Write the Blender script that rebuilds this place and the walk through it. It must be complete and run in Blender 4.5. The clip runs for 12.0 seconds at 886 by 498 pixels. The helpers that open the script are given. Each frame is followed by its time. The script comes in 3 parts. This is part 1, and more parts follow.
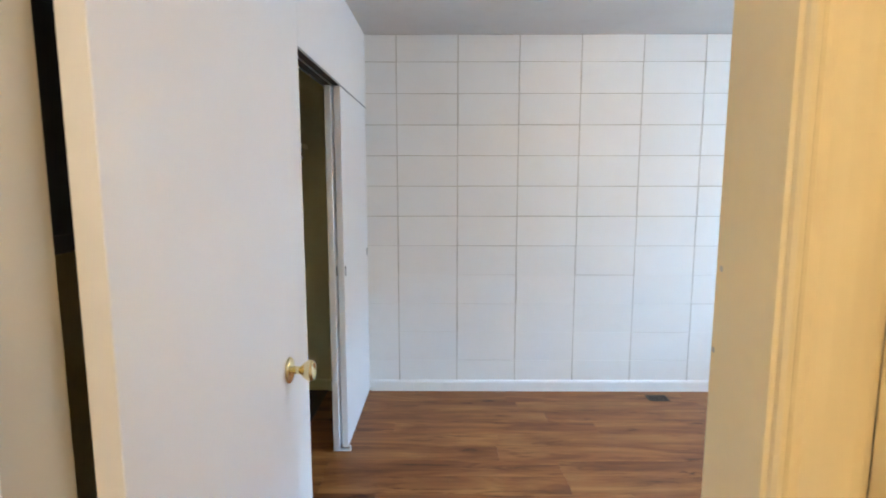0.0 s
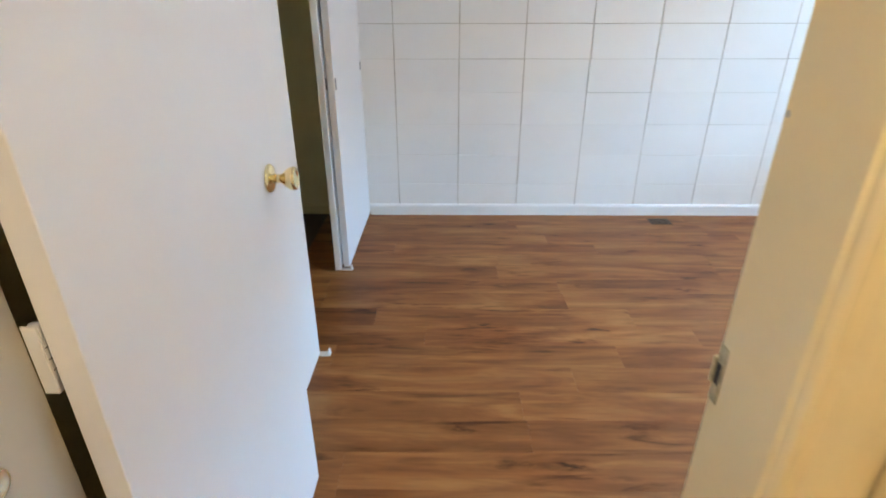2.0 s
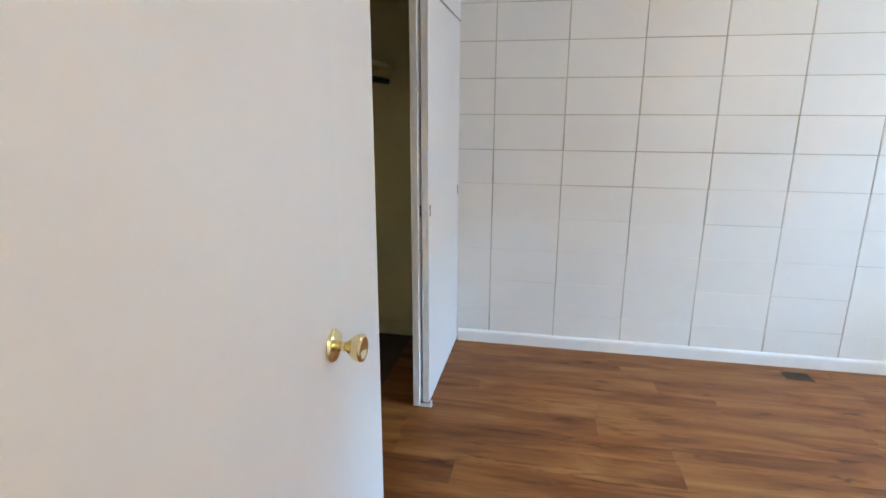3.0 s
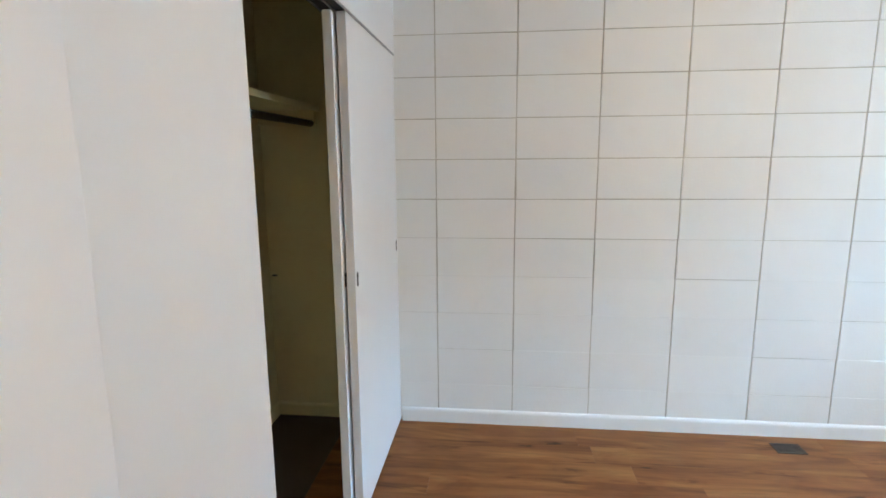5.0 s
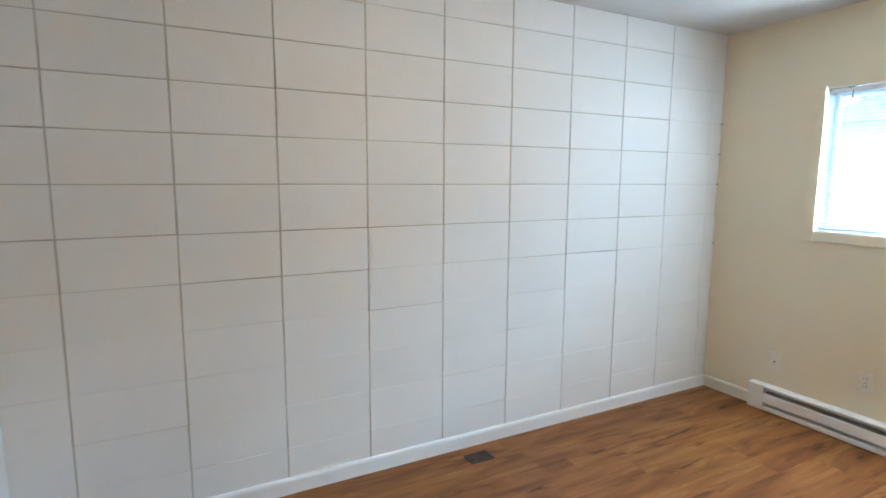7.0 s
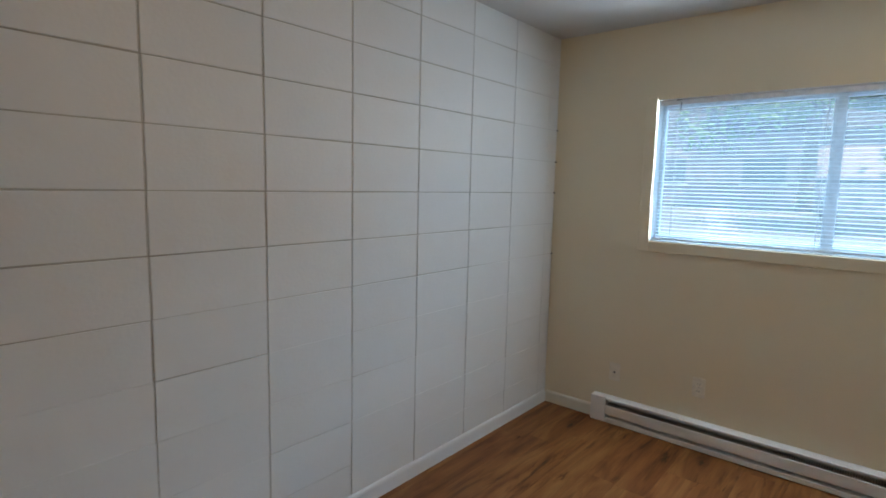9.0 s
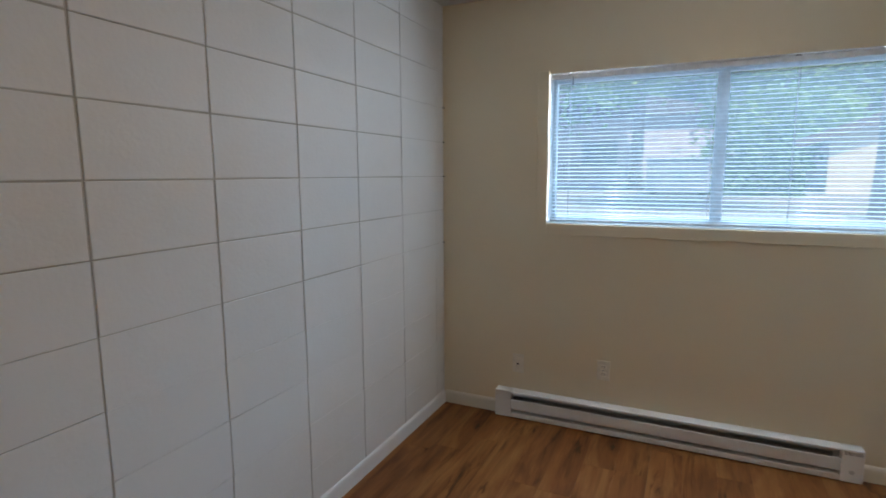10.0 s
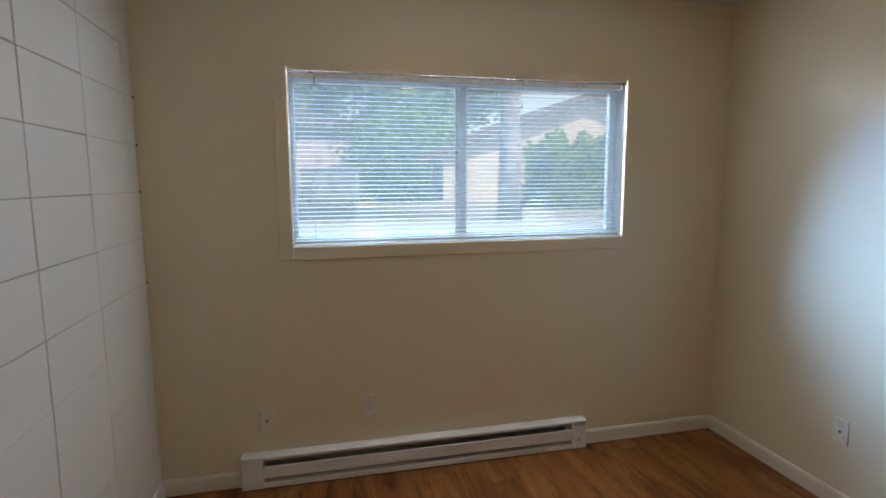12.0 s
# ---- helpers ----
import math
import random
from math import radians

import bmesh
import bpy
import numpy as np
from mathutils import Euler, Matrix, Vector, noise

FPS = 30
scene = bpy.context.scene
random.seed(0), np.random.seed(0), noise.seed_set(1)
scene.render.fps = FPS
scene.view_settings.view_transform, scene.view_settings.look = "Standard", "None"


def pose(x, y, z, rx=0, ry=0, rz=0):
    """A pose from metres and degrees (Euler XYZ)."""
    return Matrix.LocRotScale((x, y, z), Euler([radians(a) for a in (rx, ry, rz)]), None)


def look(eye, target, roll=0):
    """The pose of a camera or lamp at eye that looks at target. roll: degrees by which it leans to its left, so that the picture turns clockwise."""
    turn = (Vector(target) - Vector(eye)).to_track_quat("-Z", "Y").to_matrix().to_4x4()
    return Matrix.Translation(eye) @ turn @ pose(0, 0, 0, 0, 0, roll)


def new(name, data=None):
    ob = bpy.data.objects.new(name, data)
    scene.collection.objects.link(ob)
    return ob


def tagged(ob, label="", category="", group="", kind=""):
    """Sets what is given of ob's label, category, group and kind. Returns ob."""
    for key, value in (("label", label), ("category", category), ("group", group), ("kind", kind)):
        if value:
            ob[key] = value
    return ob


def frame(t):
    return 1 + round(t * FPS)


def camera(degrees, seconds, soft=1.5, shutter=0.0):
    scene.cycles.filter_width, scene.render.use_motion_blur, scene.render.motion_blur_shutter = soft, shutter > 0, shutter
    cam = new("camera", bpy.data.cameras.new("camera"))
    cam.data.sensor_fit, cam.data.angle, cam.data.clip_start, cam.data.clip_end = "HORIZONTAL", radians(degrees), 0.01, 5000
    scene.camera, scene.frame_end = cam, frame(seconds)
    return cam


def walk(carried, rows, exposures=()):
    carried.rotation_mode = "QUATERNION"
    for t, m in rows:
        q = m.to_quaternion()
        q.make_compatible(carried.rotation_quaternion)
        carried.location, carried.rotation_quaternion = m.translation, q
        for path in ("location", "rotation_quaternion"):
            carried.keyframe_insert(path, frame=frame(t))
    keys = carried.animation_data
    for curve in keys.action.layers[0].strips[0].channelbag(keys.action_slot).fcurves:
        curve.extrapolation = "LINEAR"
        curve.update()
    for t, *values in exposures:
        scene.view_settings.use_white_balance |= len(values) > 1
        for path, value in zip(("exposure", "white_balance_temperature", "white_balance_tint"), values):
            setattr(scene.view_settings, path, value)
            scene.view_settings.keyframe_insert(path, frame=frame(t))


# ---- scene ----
PATH = [
    (0, (0.538, -3.625, 1.483), (0.525, -1.642, 1.227), -0.0),
    (0.5, (0.545, -3.606, 1.464), (0.724, -1.652, 1.076), 0.2),
    (1, (0.561, -3.577, 1.428), (0.754, -1.691, 0.793), 0.2),
    (1.5, (0.564, -3.567, 1.393), (0.659, -1.781, 0.497), 0.0),
    (2, (0.552, -3.5, 1.381), (0.53, -1.691, 0.527), -0.1),
    (2.5, (0.543, -3.357, 1.425), (0.243, -1.484, 0.791), -2.1),
    (3, (0.529, -3.227, 1.438), (0.158, -1.323, 0.950), 0.2),
    (3.5, (0.498, -3.089, 1.424), (0.23, -1.155, 0.990), 0.8),
    (5.5, (0.533, -2.681, 1.471), (0.386, -0.712, 1.161), -1.8),
    (6, (0.519, -2.632, 1.469), (0.803, -0.671, 1.191), -1.3),
    (6.5, (0.507, -2.543, 1.473), (1.216, -0.691, 1.211), -0.4),
    (7, (0.567, -2.397, 1.472), (1.491, -0.643, 1.21), 0.3),
    (9, (0.77, -1.753, 1.483), (2.284, -0.469, 1.242), 1.3),
    (9.5, (0.925, -1.563, 1.481), (2.581, -0.464, 1.255), 0.2),
    (10, (0.996, -1.38, 1.455), (2.792, -0.544, 1.177), -0.3),
    (10.5, (1.027, -1.151, 1.487), (2.949, -0.692, 1.176), -0.4),
    (11, (1.101, -1.001, 1.506), (3.076, -0.868, 1.215), -0.6),
    (11.5, (1.26, -0.897, 1.508), (3.237, -1.062, 1.255), -0.7),
    (12, (1.364, -0.767, 1.484), (3.296, -1.219, 1.231), -0.3),
]
cam = camera(79.6, 12.0, soft=1.6, shutter=0.3)
walk(cam, [(t, look(eye, target, roll)) for t, eye, target, roll in PATH],
     exposures=[(0.0, 2.46, 6600, 13), (2.0, 2.48, 6650, 12), (3.5, 2.42, 6850, 12), (5.4, 2.46, 7050, 11), (6.0, 2.33, 7100, 11), (6.6, 2.12, 7100, 11), (7.2, 1.98, 7200, 12), (8.8, 0.95, 7550, 15), (10.0, 0.66, 7750, 19), (11.0, 0.58, 8400, 22), (12.0, 0.53, 8900, 23)])

# ---- light ----
SUN_EL, SUN_AZ = 54.0, 235.0
world = bpy.data.worlds.new("world")
world.use_nodes = True
scene.world = world
sky = world.node_tree.nodes.new("ShaderNodeTexSky")
sky.sky_type, sky.sun_disc = "NISHITA", False
sky.sun_elevation, sky.sun_rotation = radians(SUN_EL), radians(SUN_AZ)
world.node_tree.links.new(sky.outputs[0], world.node_tree.nodes["Background"].inputs[0])
world.node_tree.nodes["Background"].inputs[1].default_value = 0.12
sun = new("sun", bpy.data.lights.new("sun", "SUN"))
sun.data.energy, sun.data.angle, sun.data.color = 3.6, radians(0.5), (1.0, 0.96, 0.90)
az = radians(SUN_AZ)
sun_way = Vector((math.sin(az) * math.cos(radians(SUN_EL)), math.cos(az) * math.cos(radians(SUN_EL)), math.sin(radians(SUN_EL))))
sun.matrix_world = look(sun_way * 40, (0, 0, 0))
# the sky's light: let down and aside by the tilted slats, and straight in past the blind's edges
def sky_light(centre, wide, high, aim, watts, cone, colour=(0.58, 0.78, 1.0)):
    lamp = new("sky_light", bpy.data.lights.new("sky_light", "AREA"))
    lamp.data.shape, lamp.data.size, lamp.data.size_y = "RECTANGLE", wide, high
    lamp.data.energy, lamp.data.color, lamp.data.spread = watts, colour, radians(cone)
    lamp.matrix_world = look(centre, Vector(centre) + Vector(aim))


sky_light((3.950, -1.515, 1.60), 1.70, 0.05, (-0.50, 0.0, -0.87), 3.0, 95)
for y in (-1.05, -1.95):
    sky_light((3.950, y, 1.59), 0.05, 0.75, (-0.70, -0.71, -0.46), 3.2, 46, (0.18, 0.47, 1.0))
    sky_light((3.950, y, 1.59), 0.05, 0.75, (-0.55, 0.80, -0.25), 0.34, 105)
sky_light((3.950, -1.515, 1.62), 1.70, 0.05, (-0.76, 0.0, 0.65), 2.2, 80)
sky_light((3.979, -1.515, 1.9905), 1.71, 0.002, (-1, 0, -0.25), 3.6, 170)
sky_light((3.979, -0.6505, 1.587), 0.002, 0.79, (-1, 0, 0), 0.4, 170)
sky_light((3.979, -2.3795, 1.587), 0.002, 0.79, (-1, 0, 0), 0.2, 170)
# open sky above the yard, on the blind's slats
high_sky = new("high_sky", bpy.data.lights.new("high_sky", "AREA"))
high_sky.data.shape, high_sky.data.size, high_sky.data.size_y = "RECTANGLE", 4.2, 1.6
high_sky.data.energy, high_sky.data.color = 400.0, (0.28, 0.61, 1.0)
high_sky.matrix_world = look((7.4, -1.5, 3.65), (4.0, -1.5, 1.55))

# ---- material helpers ----
def nodes_of(name):
    m = bpy.data.materials.new(name)
    m.use_nodes = True
    t = m.node_tree
    return m, t, t.nodes["Principled BSDF"]


def noise_node(t, co, scale, detail=4.0, rough=0.55):
    n = t.nodes.new("ShaderNodeTexNoise")
    n.inputs["Scale"].default_value, n.inputs["Detail"].default_value, n.inputs["Roughness"].default_value = scale, detail, rough
    t.links.new(co, n.inputs["Vector"])
    return n


def ramp_node(t, fac, stops):
    r = t.nodes.new("ShaderNodeValToRGB")
    while len(r.color_ramp.elements) < len(stops):
        r.color_ramp.elements.new(0.5)
    for e, (p, c) in zip(r.color_ramp.elements, stops):
        e.position, e.color = p, (*c, 1.0)
    t.links.new(fac, r.inputs["Fac"])
    return r


def mix_node(t, fac, a, b, mode="MIX"):
    m = t.nodes.new("ShaderNodeMix")
    m.data_type, m.blend_type = "RGBA", mode
    for socket, v in ((m.inputs[0], fac), (m.inputs[6], a), (m.inputs[7], b)):
        if isinstance(v, (int, float)):
            socket.default_value = v
        elif isinstance(v, tuple):
            socket.default_value = (*v, 1.0)
        else:
            t.links.new(v, socket)
    return m.outputs[2]


def bump_node(t, height, strength, distance, under=None):
    b = t.nodes.new("ShaderNodeBump")
    b.inputs["Strength"].default_value, b.inputs["Distance"].default_value = strength, distance
    t.links.new(height, b.inputs["Height"])
    if under is not None:
        t.links.new(under, b.inputs["Normal"])
    return b.outputs[0]


def world_co(t):
    return t.nodes.new("ShaderNodeNewGeometry").outputs["Position"]


def paint(name, colour, rough=0.45, stain=0.06, grain=120.0, relief=0.0006, per_object=0.0, spec=0.5, coat=0.0, coat_ior=1.5):
    """Brushed or rolled paint: a faint roller texture, soft uneven patches and slight stains."""
    m, t, b = nodes_of(name)
    co = world_co(t)
    big = noise_node(t, co, 1.7, 5.0)
    mid = noise_node(t, co, 9.0, 4.0)
    fine = noise_node(t, co, grain, 3.0)
    darker = tuple(c * (1 - 2.2 * stain) for c in colour)
    lighter = tuple(min(1.0, c * (1 + 0.5 * stain)) for c in colour)
    col = ramp_node(t, big.outputs["Fac"], ((0.3, darker), (0.62, colour), (0.8, lighter))).outputs[0]
    spots = ramp_node(t, mid.outputs["Fac"], ((0.32, (0.95, 0.94, 0.92)), (0.45, (1, 1, 1)))).outputs[0]
    col = mix_node(t, min(0.8, stain * 14), col, spots, "MULTIPLY")
    if per_object:
        info = t.nodes.new("ShaderNodeObjectInfo")
        tone = ramp_node(t, info.outputs["Random"], ((0.0, (1 - per_object,) * 3), (1.0, (1, 1, 1)))).outputs[0]
        col = mix_node(t, 1.0, col, tone, "MULTIPLY")
    t.links.new(col, b.inputs["Base Color"])
    r = t.nodes.new("ShaderNodeMapRange")
    r.inputs["To Min"].default_value, r.inputs["To Max"].default_value = rough - 0.012, rough + 0.012
    t.links.new(mid.outputs["Fac"], r.inputs["Value"])
    t.links.new(r.outputs[0], b.inputs["Roughness"])
    b.inputs["Specular IOR Level"].default_value = spec
    b.inputs["Coat Weight"].default_value, b.inputs["Coat Roughness"].default_value = coat, 0.30
    b.inputs["Coat IOR"].default_value = coat_ior
    t.links.new(bump_node(t, fine.outputs["Fac"], 0.35, relief, bump_node(t, mid.outputs["Fac"], 0.12, relief * 3)), b.inputs["Normal"])
    return m


def plain(name, colour, rough=0.5, metal=0.0, wear=0.08, scale=30.0):
    m, t, b = nodes_of(name)
    n = noise_node(t, world_co(t), scale, 4.0)
    col = ramp_node(t, n.outputs["Fac"], ((0.3, tuple(c * (1 - wear * 2) for c in colour)), (0.65, colour))).outputs[0]
    t.links.new(col, b.inputs["Base Color"])
    b.inputs["Roughness"].default_value, b.inputs["Metallic"].default_value = rough, metal
    return m


def emitter(name, colour, strength):
    m, t, b = nodes_of(name)
    b.inputs["Base Color"].default_value = (0.9, 0.88, 0.85, 1)
    b.inputs["Emission Color"].default_value, b.inputs["Emission Strength"].default_value = (*colour, 1), strength
    return m


def wood_plank(name):
    """Printed oak planks, each with its own stretch of grain, dark streaks and knots."""
    m, t, b = nodes_of(name)
    info = t.nodes.new("ShaderNodeObjectInfo")
    co = t.nodes.new("ShaderNodeTexCoord").outputs["Object"]
    shift = t.nodes.new("ShaderNodeVectorMath")
    shift.operation = "MULTIPLY_ADD"
    t.links.new(info.outputs["Random"], shift.inputs[0])
    shift.inputs[1].default_value = (37.0, 53.0, 71.0)
    t.links.new(co, shift.inputs[2])

    def stretched(sx, sy):
        k = t.nodes.new("ShaderNodeVectorMath")
        k.operation = "MULTIPLY"
        t.links.new(shift.outputs[0], k.inputs[0])
        k.inputs[1].default_value = (sx, sy, 1.0)
        return k.outputs[0]

    wide = noise_node(t, stretched(1.5, 8.0), 1.0, 4.0, 0.58)
    wide.inputs["Distortion"].default_value = 0.8
    band = noise_node(t, stretched(1.4, 26.0), 1.0, 4.0, 0.58)
    band.inputs["Distortion"].default_value = 1.0
    streak = noise_node(t, stretched(1.9, 16.0), 1.0, 5.0, 0.60)
    streak.inputs["Distortion"].default_value = 1.9
    sparse = noise_node(t, stretched(1.6, 8.0), 1.0, 3.0, 0.55)
    fine = noise_node(t, stretched(9.0, 150.0), 1.0, 4.0, 0.6)
    warp = noise_node(t, stretched(14.0, 40.0), 1.0, 3.0)
    bent = t.nodes.new("ShaderNodeVectorMath")
    bent.operation = "MULTIPLY_ADD"
    t.links.new(warp.outputs["Color"], bent.inputs[0])
    bent.inputs[1].default_value = (0.55, 0.55, 0.0)
    t.links.new(stretched(2.6, 8.0), bent.inputs[2])
    knot = t.nodes.new("ShaderNodeTexVoronoi")
    knot.inputs["Scale"].default_value = 1.0
    t.links.new(bent.outputs[0], knot.inputs["Vector"])
    base = ramp_node(t, wide.outputs["Fac"], ((0.30, (0.150, 0.048, 0.015)), (0.42, (0.215, 0.077, 0.023)), (0.54, (0.275, 0.110, 0.034)), (0.68, (0.350, 0.158, 0.054)))).outputs[0]
    soft = ramp_node(t, band.outputs["Fac"], ((0.28, (0.68, 0.62, 0.56)), (0.44, (0.92, 0.90, 0.87)), (0.58, (1.05, 1.03, 1.0)))).outputs[0]
    col = mix_node(t, 0.8, base, soft, "MULTIPLY")
    dark = ramp_node(t, streak.outputs["Fac"], ((0.33, (0.26, 0.18, 0.13)), (0.42, (0.66, 0.57, 0.49)), (0.50, (1, 1, 1)))).outputs[0]
    where = ramp_node(t, sparse.outputs["Fac"], ((0.36, (1, 1, 1)), (0.52, (0.06, 0.06, 0.06)))).outputs[0]
    col = mix_node(t, where, col, dark, "MULTIPLY")
    grain = ramp_node(t, fine.outputs["Fac"], ((0.35, (0.80, 0.77, 0.74)), (0.6, (1, 1, 1)))).outputs[0]
    col = mix_node(t, 0.5, col, grain, "MULTIPLY")
    knots = ramp_node(t, knot.outputs["Distance"], ((0.04, (0.12, 0.075, 0.05)), (0.075, (0.42, 0.32, 0.25)), (0.13, (0.84, 0.78, 0.72)), (0.24, (1, 1, 1)))).outputs[0]
    col = mix_node(t, 0.9, col, knots, "MULTIPLY")
    tone = ramp_node(t, info.outputs["Random"], ((0.0, (0.94, 0.92, 0.90)), (0.5, (1, 0.98, 0.96)), (1.0, (1.0, 0.94, 0.92)))).outputs[0]
    col = mix_node(t, 1.0, col, tone, "MULTIPLY")
    t.links.new(col, b.inputs["Base Color"])
    b.inputs["Roughness"].default_value = 0.42
    b.inputs["Specular IOR Level"].default_value = 0.25
    t.links.new(bump_node(t, fine.outputs["Fac"], 0.2, 0.0004), b.inputs["Normal"])
    return m


def foliage(name, dark, light):
    m, t, b = nodes_of(name)
    g = t.nodes.new("ShaderNodeNewGeometry")
    col = ramp_node(t, g.outputs["Random Per Island"], ((0.0, dark), (1.0, light))).outputs[0]
    t.links.new(col, b.inputs["Base Color"])
    b.inputs["Roughness"].default_value = 0.5
    thin = t.nodes.new("ShaderNodeBsdfTranslucent")
    t.links.new(col, thin.inputs[0])
    mixer = t.nodes.new("ShaderNodeMixShader")
    mixer.inputs[0].default_value = 0.45
    t.links.new(b.outputs[0], mixer.inputs[1])
    t.links.new(thin.outputs[0], mixer.inputs[2])
    t.links.new(mixer.outputs[0], t.nodes["Material Output"].inputs[0])
    return m


def glass_pane(name):
    m, t, b = nodes_of(name)
    out = t.nodes["Material Output"]
    clear = t.nodes.new("ShaderNodeBsdfTransparent")
    clear.inputs[0].default_value = (0.93, 0.95, 0.95, 1)
    gloss = t.nodes.new("ShaderNodeBsdfGlossy")
    gloss.inputs["Roughness"].default_value = 0.02
    fres = t.nodes.new("ShaderNodeFresnel")
    mixer = t.nodes.new("ShaderNodeMixShader")
    t.links.new(fres.outputs[0], mixer.inputs[0])
    t.links.new(clear.outputs[0], mixer.inputs[1])
    t.links.new(gloss.outputs[0], mixer.inputs[2])
    # pale translucent share: the bright veil over the view, put into the glass
    haze = t.nodes.new("ShaderNodeBsdfTranslucent")
    haze.inputs[0].default_value = (0.92, 0.94, 0.95, 1)
    film = t.nodes.new("ShaderNodeMixShader")
    streaks = noise_node(t, world_co(t), 3.0, 3.0)
    amount = t.nodes.new("ShaderNodeMapRange")
    amount.inputs["To Min"].default_value, amount.inputs["To Max"].default_value = 0.06, 0.09
    t.links.new(streaks.outputs["Fac"], amount.inputs["Value"])
    t.links.new(amount.outputs[0], film.inputs[0])
    t.links.new(mixer.outputs[0], film.inputs[1])
    t.links.new(haze.outputs[0], film.inputs[2])
    t.links.new(film.outputs[0], out.inputs[0])
    return m


def slat_plastic(name):
    m, t, b = nodes_of(name)
    b.inputs["Base Color"].default_value = (0.84, 0.86, 0.87, 1)
    b.inputs["Roughness"].default_value = 0.4
    out = t.nodes["Material Output"]
    thin = t.nodes.new("ShaderNodeBsdfTranslucent")
    thin.inputs[0].default_value = (0.80, 0.86, 0.9, 1)
    mixer = t.nodes.new("ShaderNodeMixShader")
    mixer.inputs[0].default_value = 0.5
    t.links.new(b.outputs[0], mixer.inputs[1])
    t.links.new(thin.outputs[0], mixer.inputs[2])
    t.links.new(mixer.outputs[0], out.inputs[0])
    return m


BLOCK = paint("painted_block", (0.80, 0.79, 0.765), 0.44, 0.018, 70.0, 0.0022, 0.03)
MORTAR = paint("painted_mortar", (0.55, 0.515, 0.45), 0.6, 0.17, 60.0, 0.001)
CREAM = paint("cream_wall_paint", (0.79, 0.69, 0.505), 0.34, 0.010, 150.0, 0.0005, spec=0.5, coat=0.6, coat_ior=1.5)
WHITEWALL = paint("white_wall_paint", (0.80, 0.79, 0.78), 0.42, 0.008, 150.0, 0.0005)
CEIL = paint("ceiling_paint", (0.68, 0.66, 0.635), 0.8, 0.04, 60.0, 0.002)
TRIM = paint("white_trim_paint", (0.80, 0.795, 0.785), 0.34, 0.03, 40.0, 0.0004)
DOORPAINT = paint("white_door_paint", (0.79, 0.785, 0.79), 0.42, 0.008, 70.0, 0.0006)
JAMBPAINT = paint("cream_gloss_trim", (0.78, 0.645, 0.38), 0.33, 0.05, 40.0, 0.0005)
CLOSETPAINT = paint("cream_closet_paint", (0.78, 0.70, 0.44), 0.5, 0.05, 90.0, 0.001)
PLANK = wood_plank("oak_vinyl_plank")
SUBFLOOR = plain("dark_subfloor", (0.05, 0.03, 0.02), 0.7)
BRASS = plain("polished_brass", (0.88, 0.74, 0.42), 0.10, 1.0, 0.05)
OLDBRASS = plain("tarnished_brass", (0.66, 0.55, 0.32), 0.4, 1.0, 0.25, 60.0)
STEEL = plain("grey_steel", (0.34, 0.34, 0.35), 0.4, 0.9, 0.15)
PULL = plain("tarnished_pull", (0.10, 0.095, 0.09), 0.4, 0.3, 0.2)
DARK = plain("dark_gap", (0.03, 0.028, 0.026), 0.8)
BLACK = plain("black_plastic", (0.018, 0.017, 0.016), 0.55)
BASECREAM = paint("cream_white_trim", (0.80, 0.745, 0.63), 0.34, 0.03, 40.0, 0.0004)
JAMBSHADE = plain("shaded_jamb_paint", (0.30, 0.20, 0.08), 0.8)
OLIVESHADE = plain("olive_wall_shade", (0.32, 0.26, 0.10), 0.7)
DIMTRIM = paint("dimmed_trim_paint", (0.56, 0.505, 0.40), 0.36, 0.04, 40.0, 0.0004)
HEATER = paint("white_enamel", (0.80, 0.78, 0.74), 0.36, 0.05, 30.0, 0.0002)
FIN = plain("heater_fins", (0.46, 0.43, 0.36), 0.5, 0.3, 0.2)
PLATE = plain("ivory_plate", (0.86, 0.79, 0.66), 0.35)
CLOSETSHADE = paint("closet_floor_shade", (0.085, 0.052, 0.040), 0.7, 0.10, 200.0, 0.002)
ROD = plain("dark_wood_rod", (0.055, 0.038, 0.030), 0.5)
VENT = plain("brown_enamel", (0.075, 0.055, 0.042), 0.5, 0.3, 0.2)
SLAT = slat_plastic("blind_slat")
VINYL = plain("white_vinyl_frame", (0.86, 0.87, 0.88), 0.4)
GLASS = glass_pane("window_glass")
CORD = plain("blind_cord", (0.72, 0.73, 0.73), 0.8)
LAMPGLASS = emitter("lit_frosted_glass", (1.0, 0.73, 0.44), 17.0)
HALLGLASS = emitter("lit_hall_glass", (1.0, 0.87, 0.66), 23.5)
SMUDGE = plain("grey_smudge", (0.52, 0.50, 0.47), 0.6)

# ---- mesh helpers ----
ORIGIN = {}


def thing(name, at, label="", category="", group="", kind=""):
    ob = new(name)
    ob.empty_display_size = 0.1
    ob.location = at
    ORIGIN[ob.name] = Vector(at)
    return tagged(ob, label, category, group, kind)


def part(name, bm, material, parent=None, label="", smooth=False, kind=""):
    """Links a bmesh, drawn in world metres, as one mesh under a thing or a part (or on its own)."""
    base = ORIGIN[parent.name] if parent else Vector((0, 0, 0))
    bmesh.ops.recalc_face_normals(bm, faces=bm.faces)
    for v in bm.verts:
        v.co -= base
    me = bpy.data.meshes.new(name)
    for f in bm.faces:
        f.smooth = smooth
    bm.to_mesh(me)
    bm.free()
    me.materials.append(material)
    ob = new(name, me)
    ob.parent = parent
    ORIGIN[ob.name] = base
    return tagged(ob, label, kind=kind)


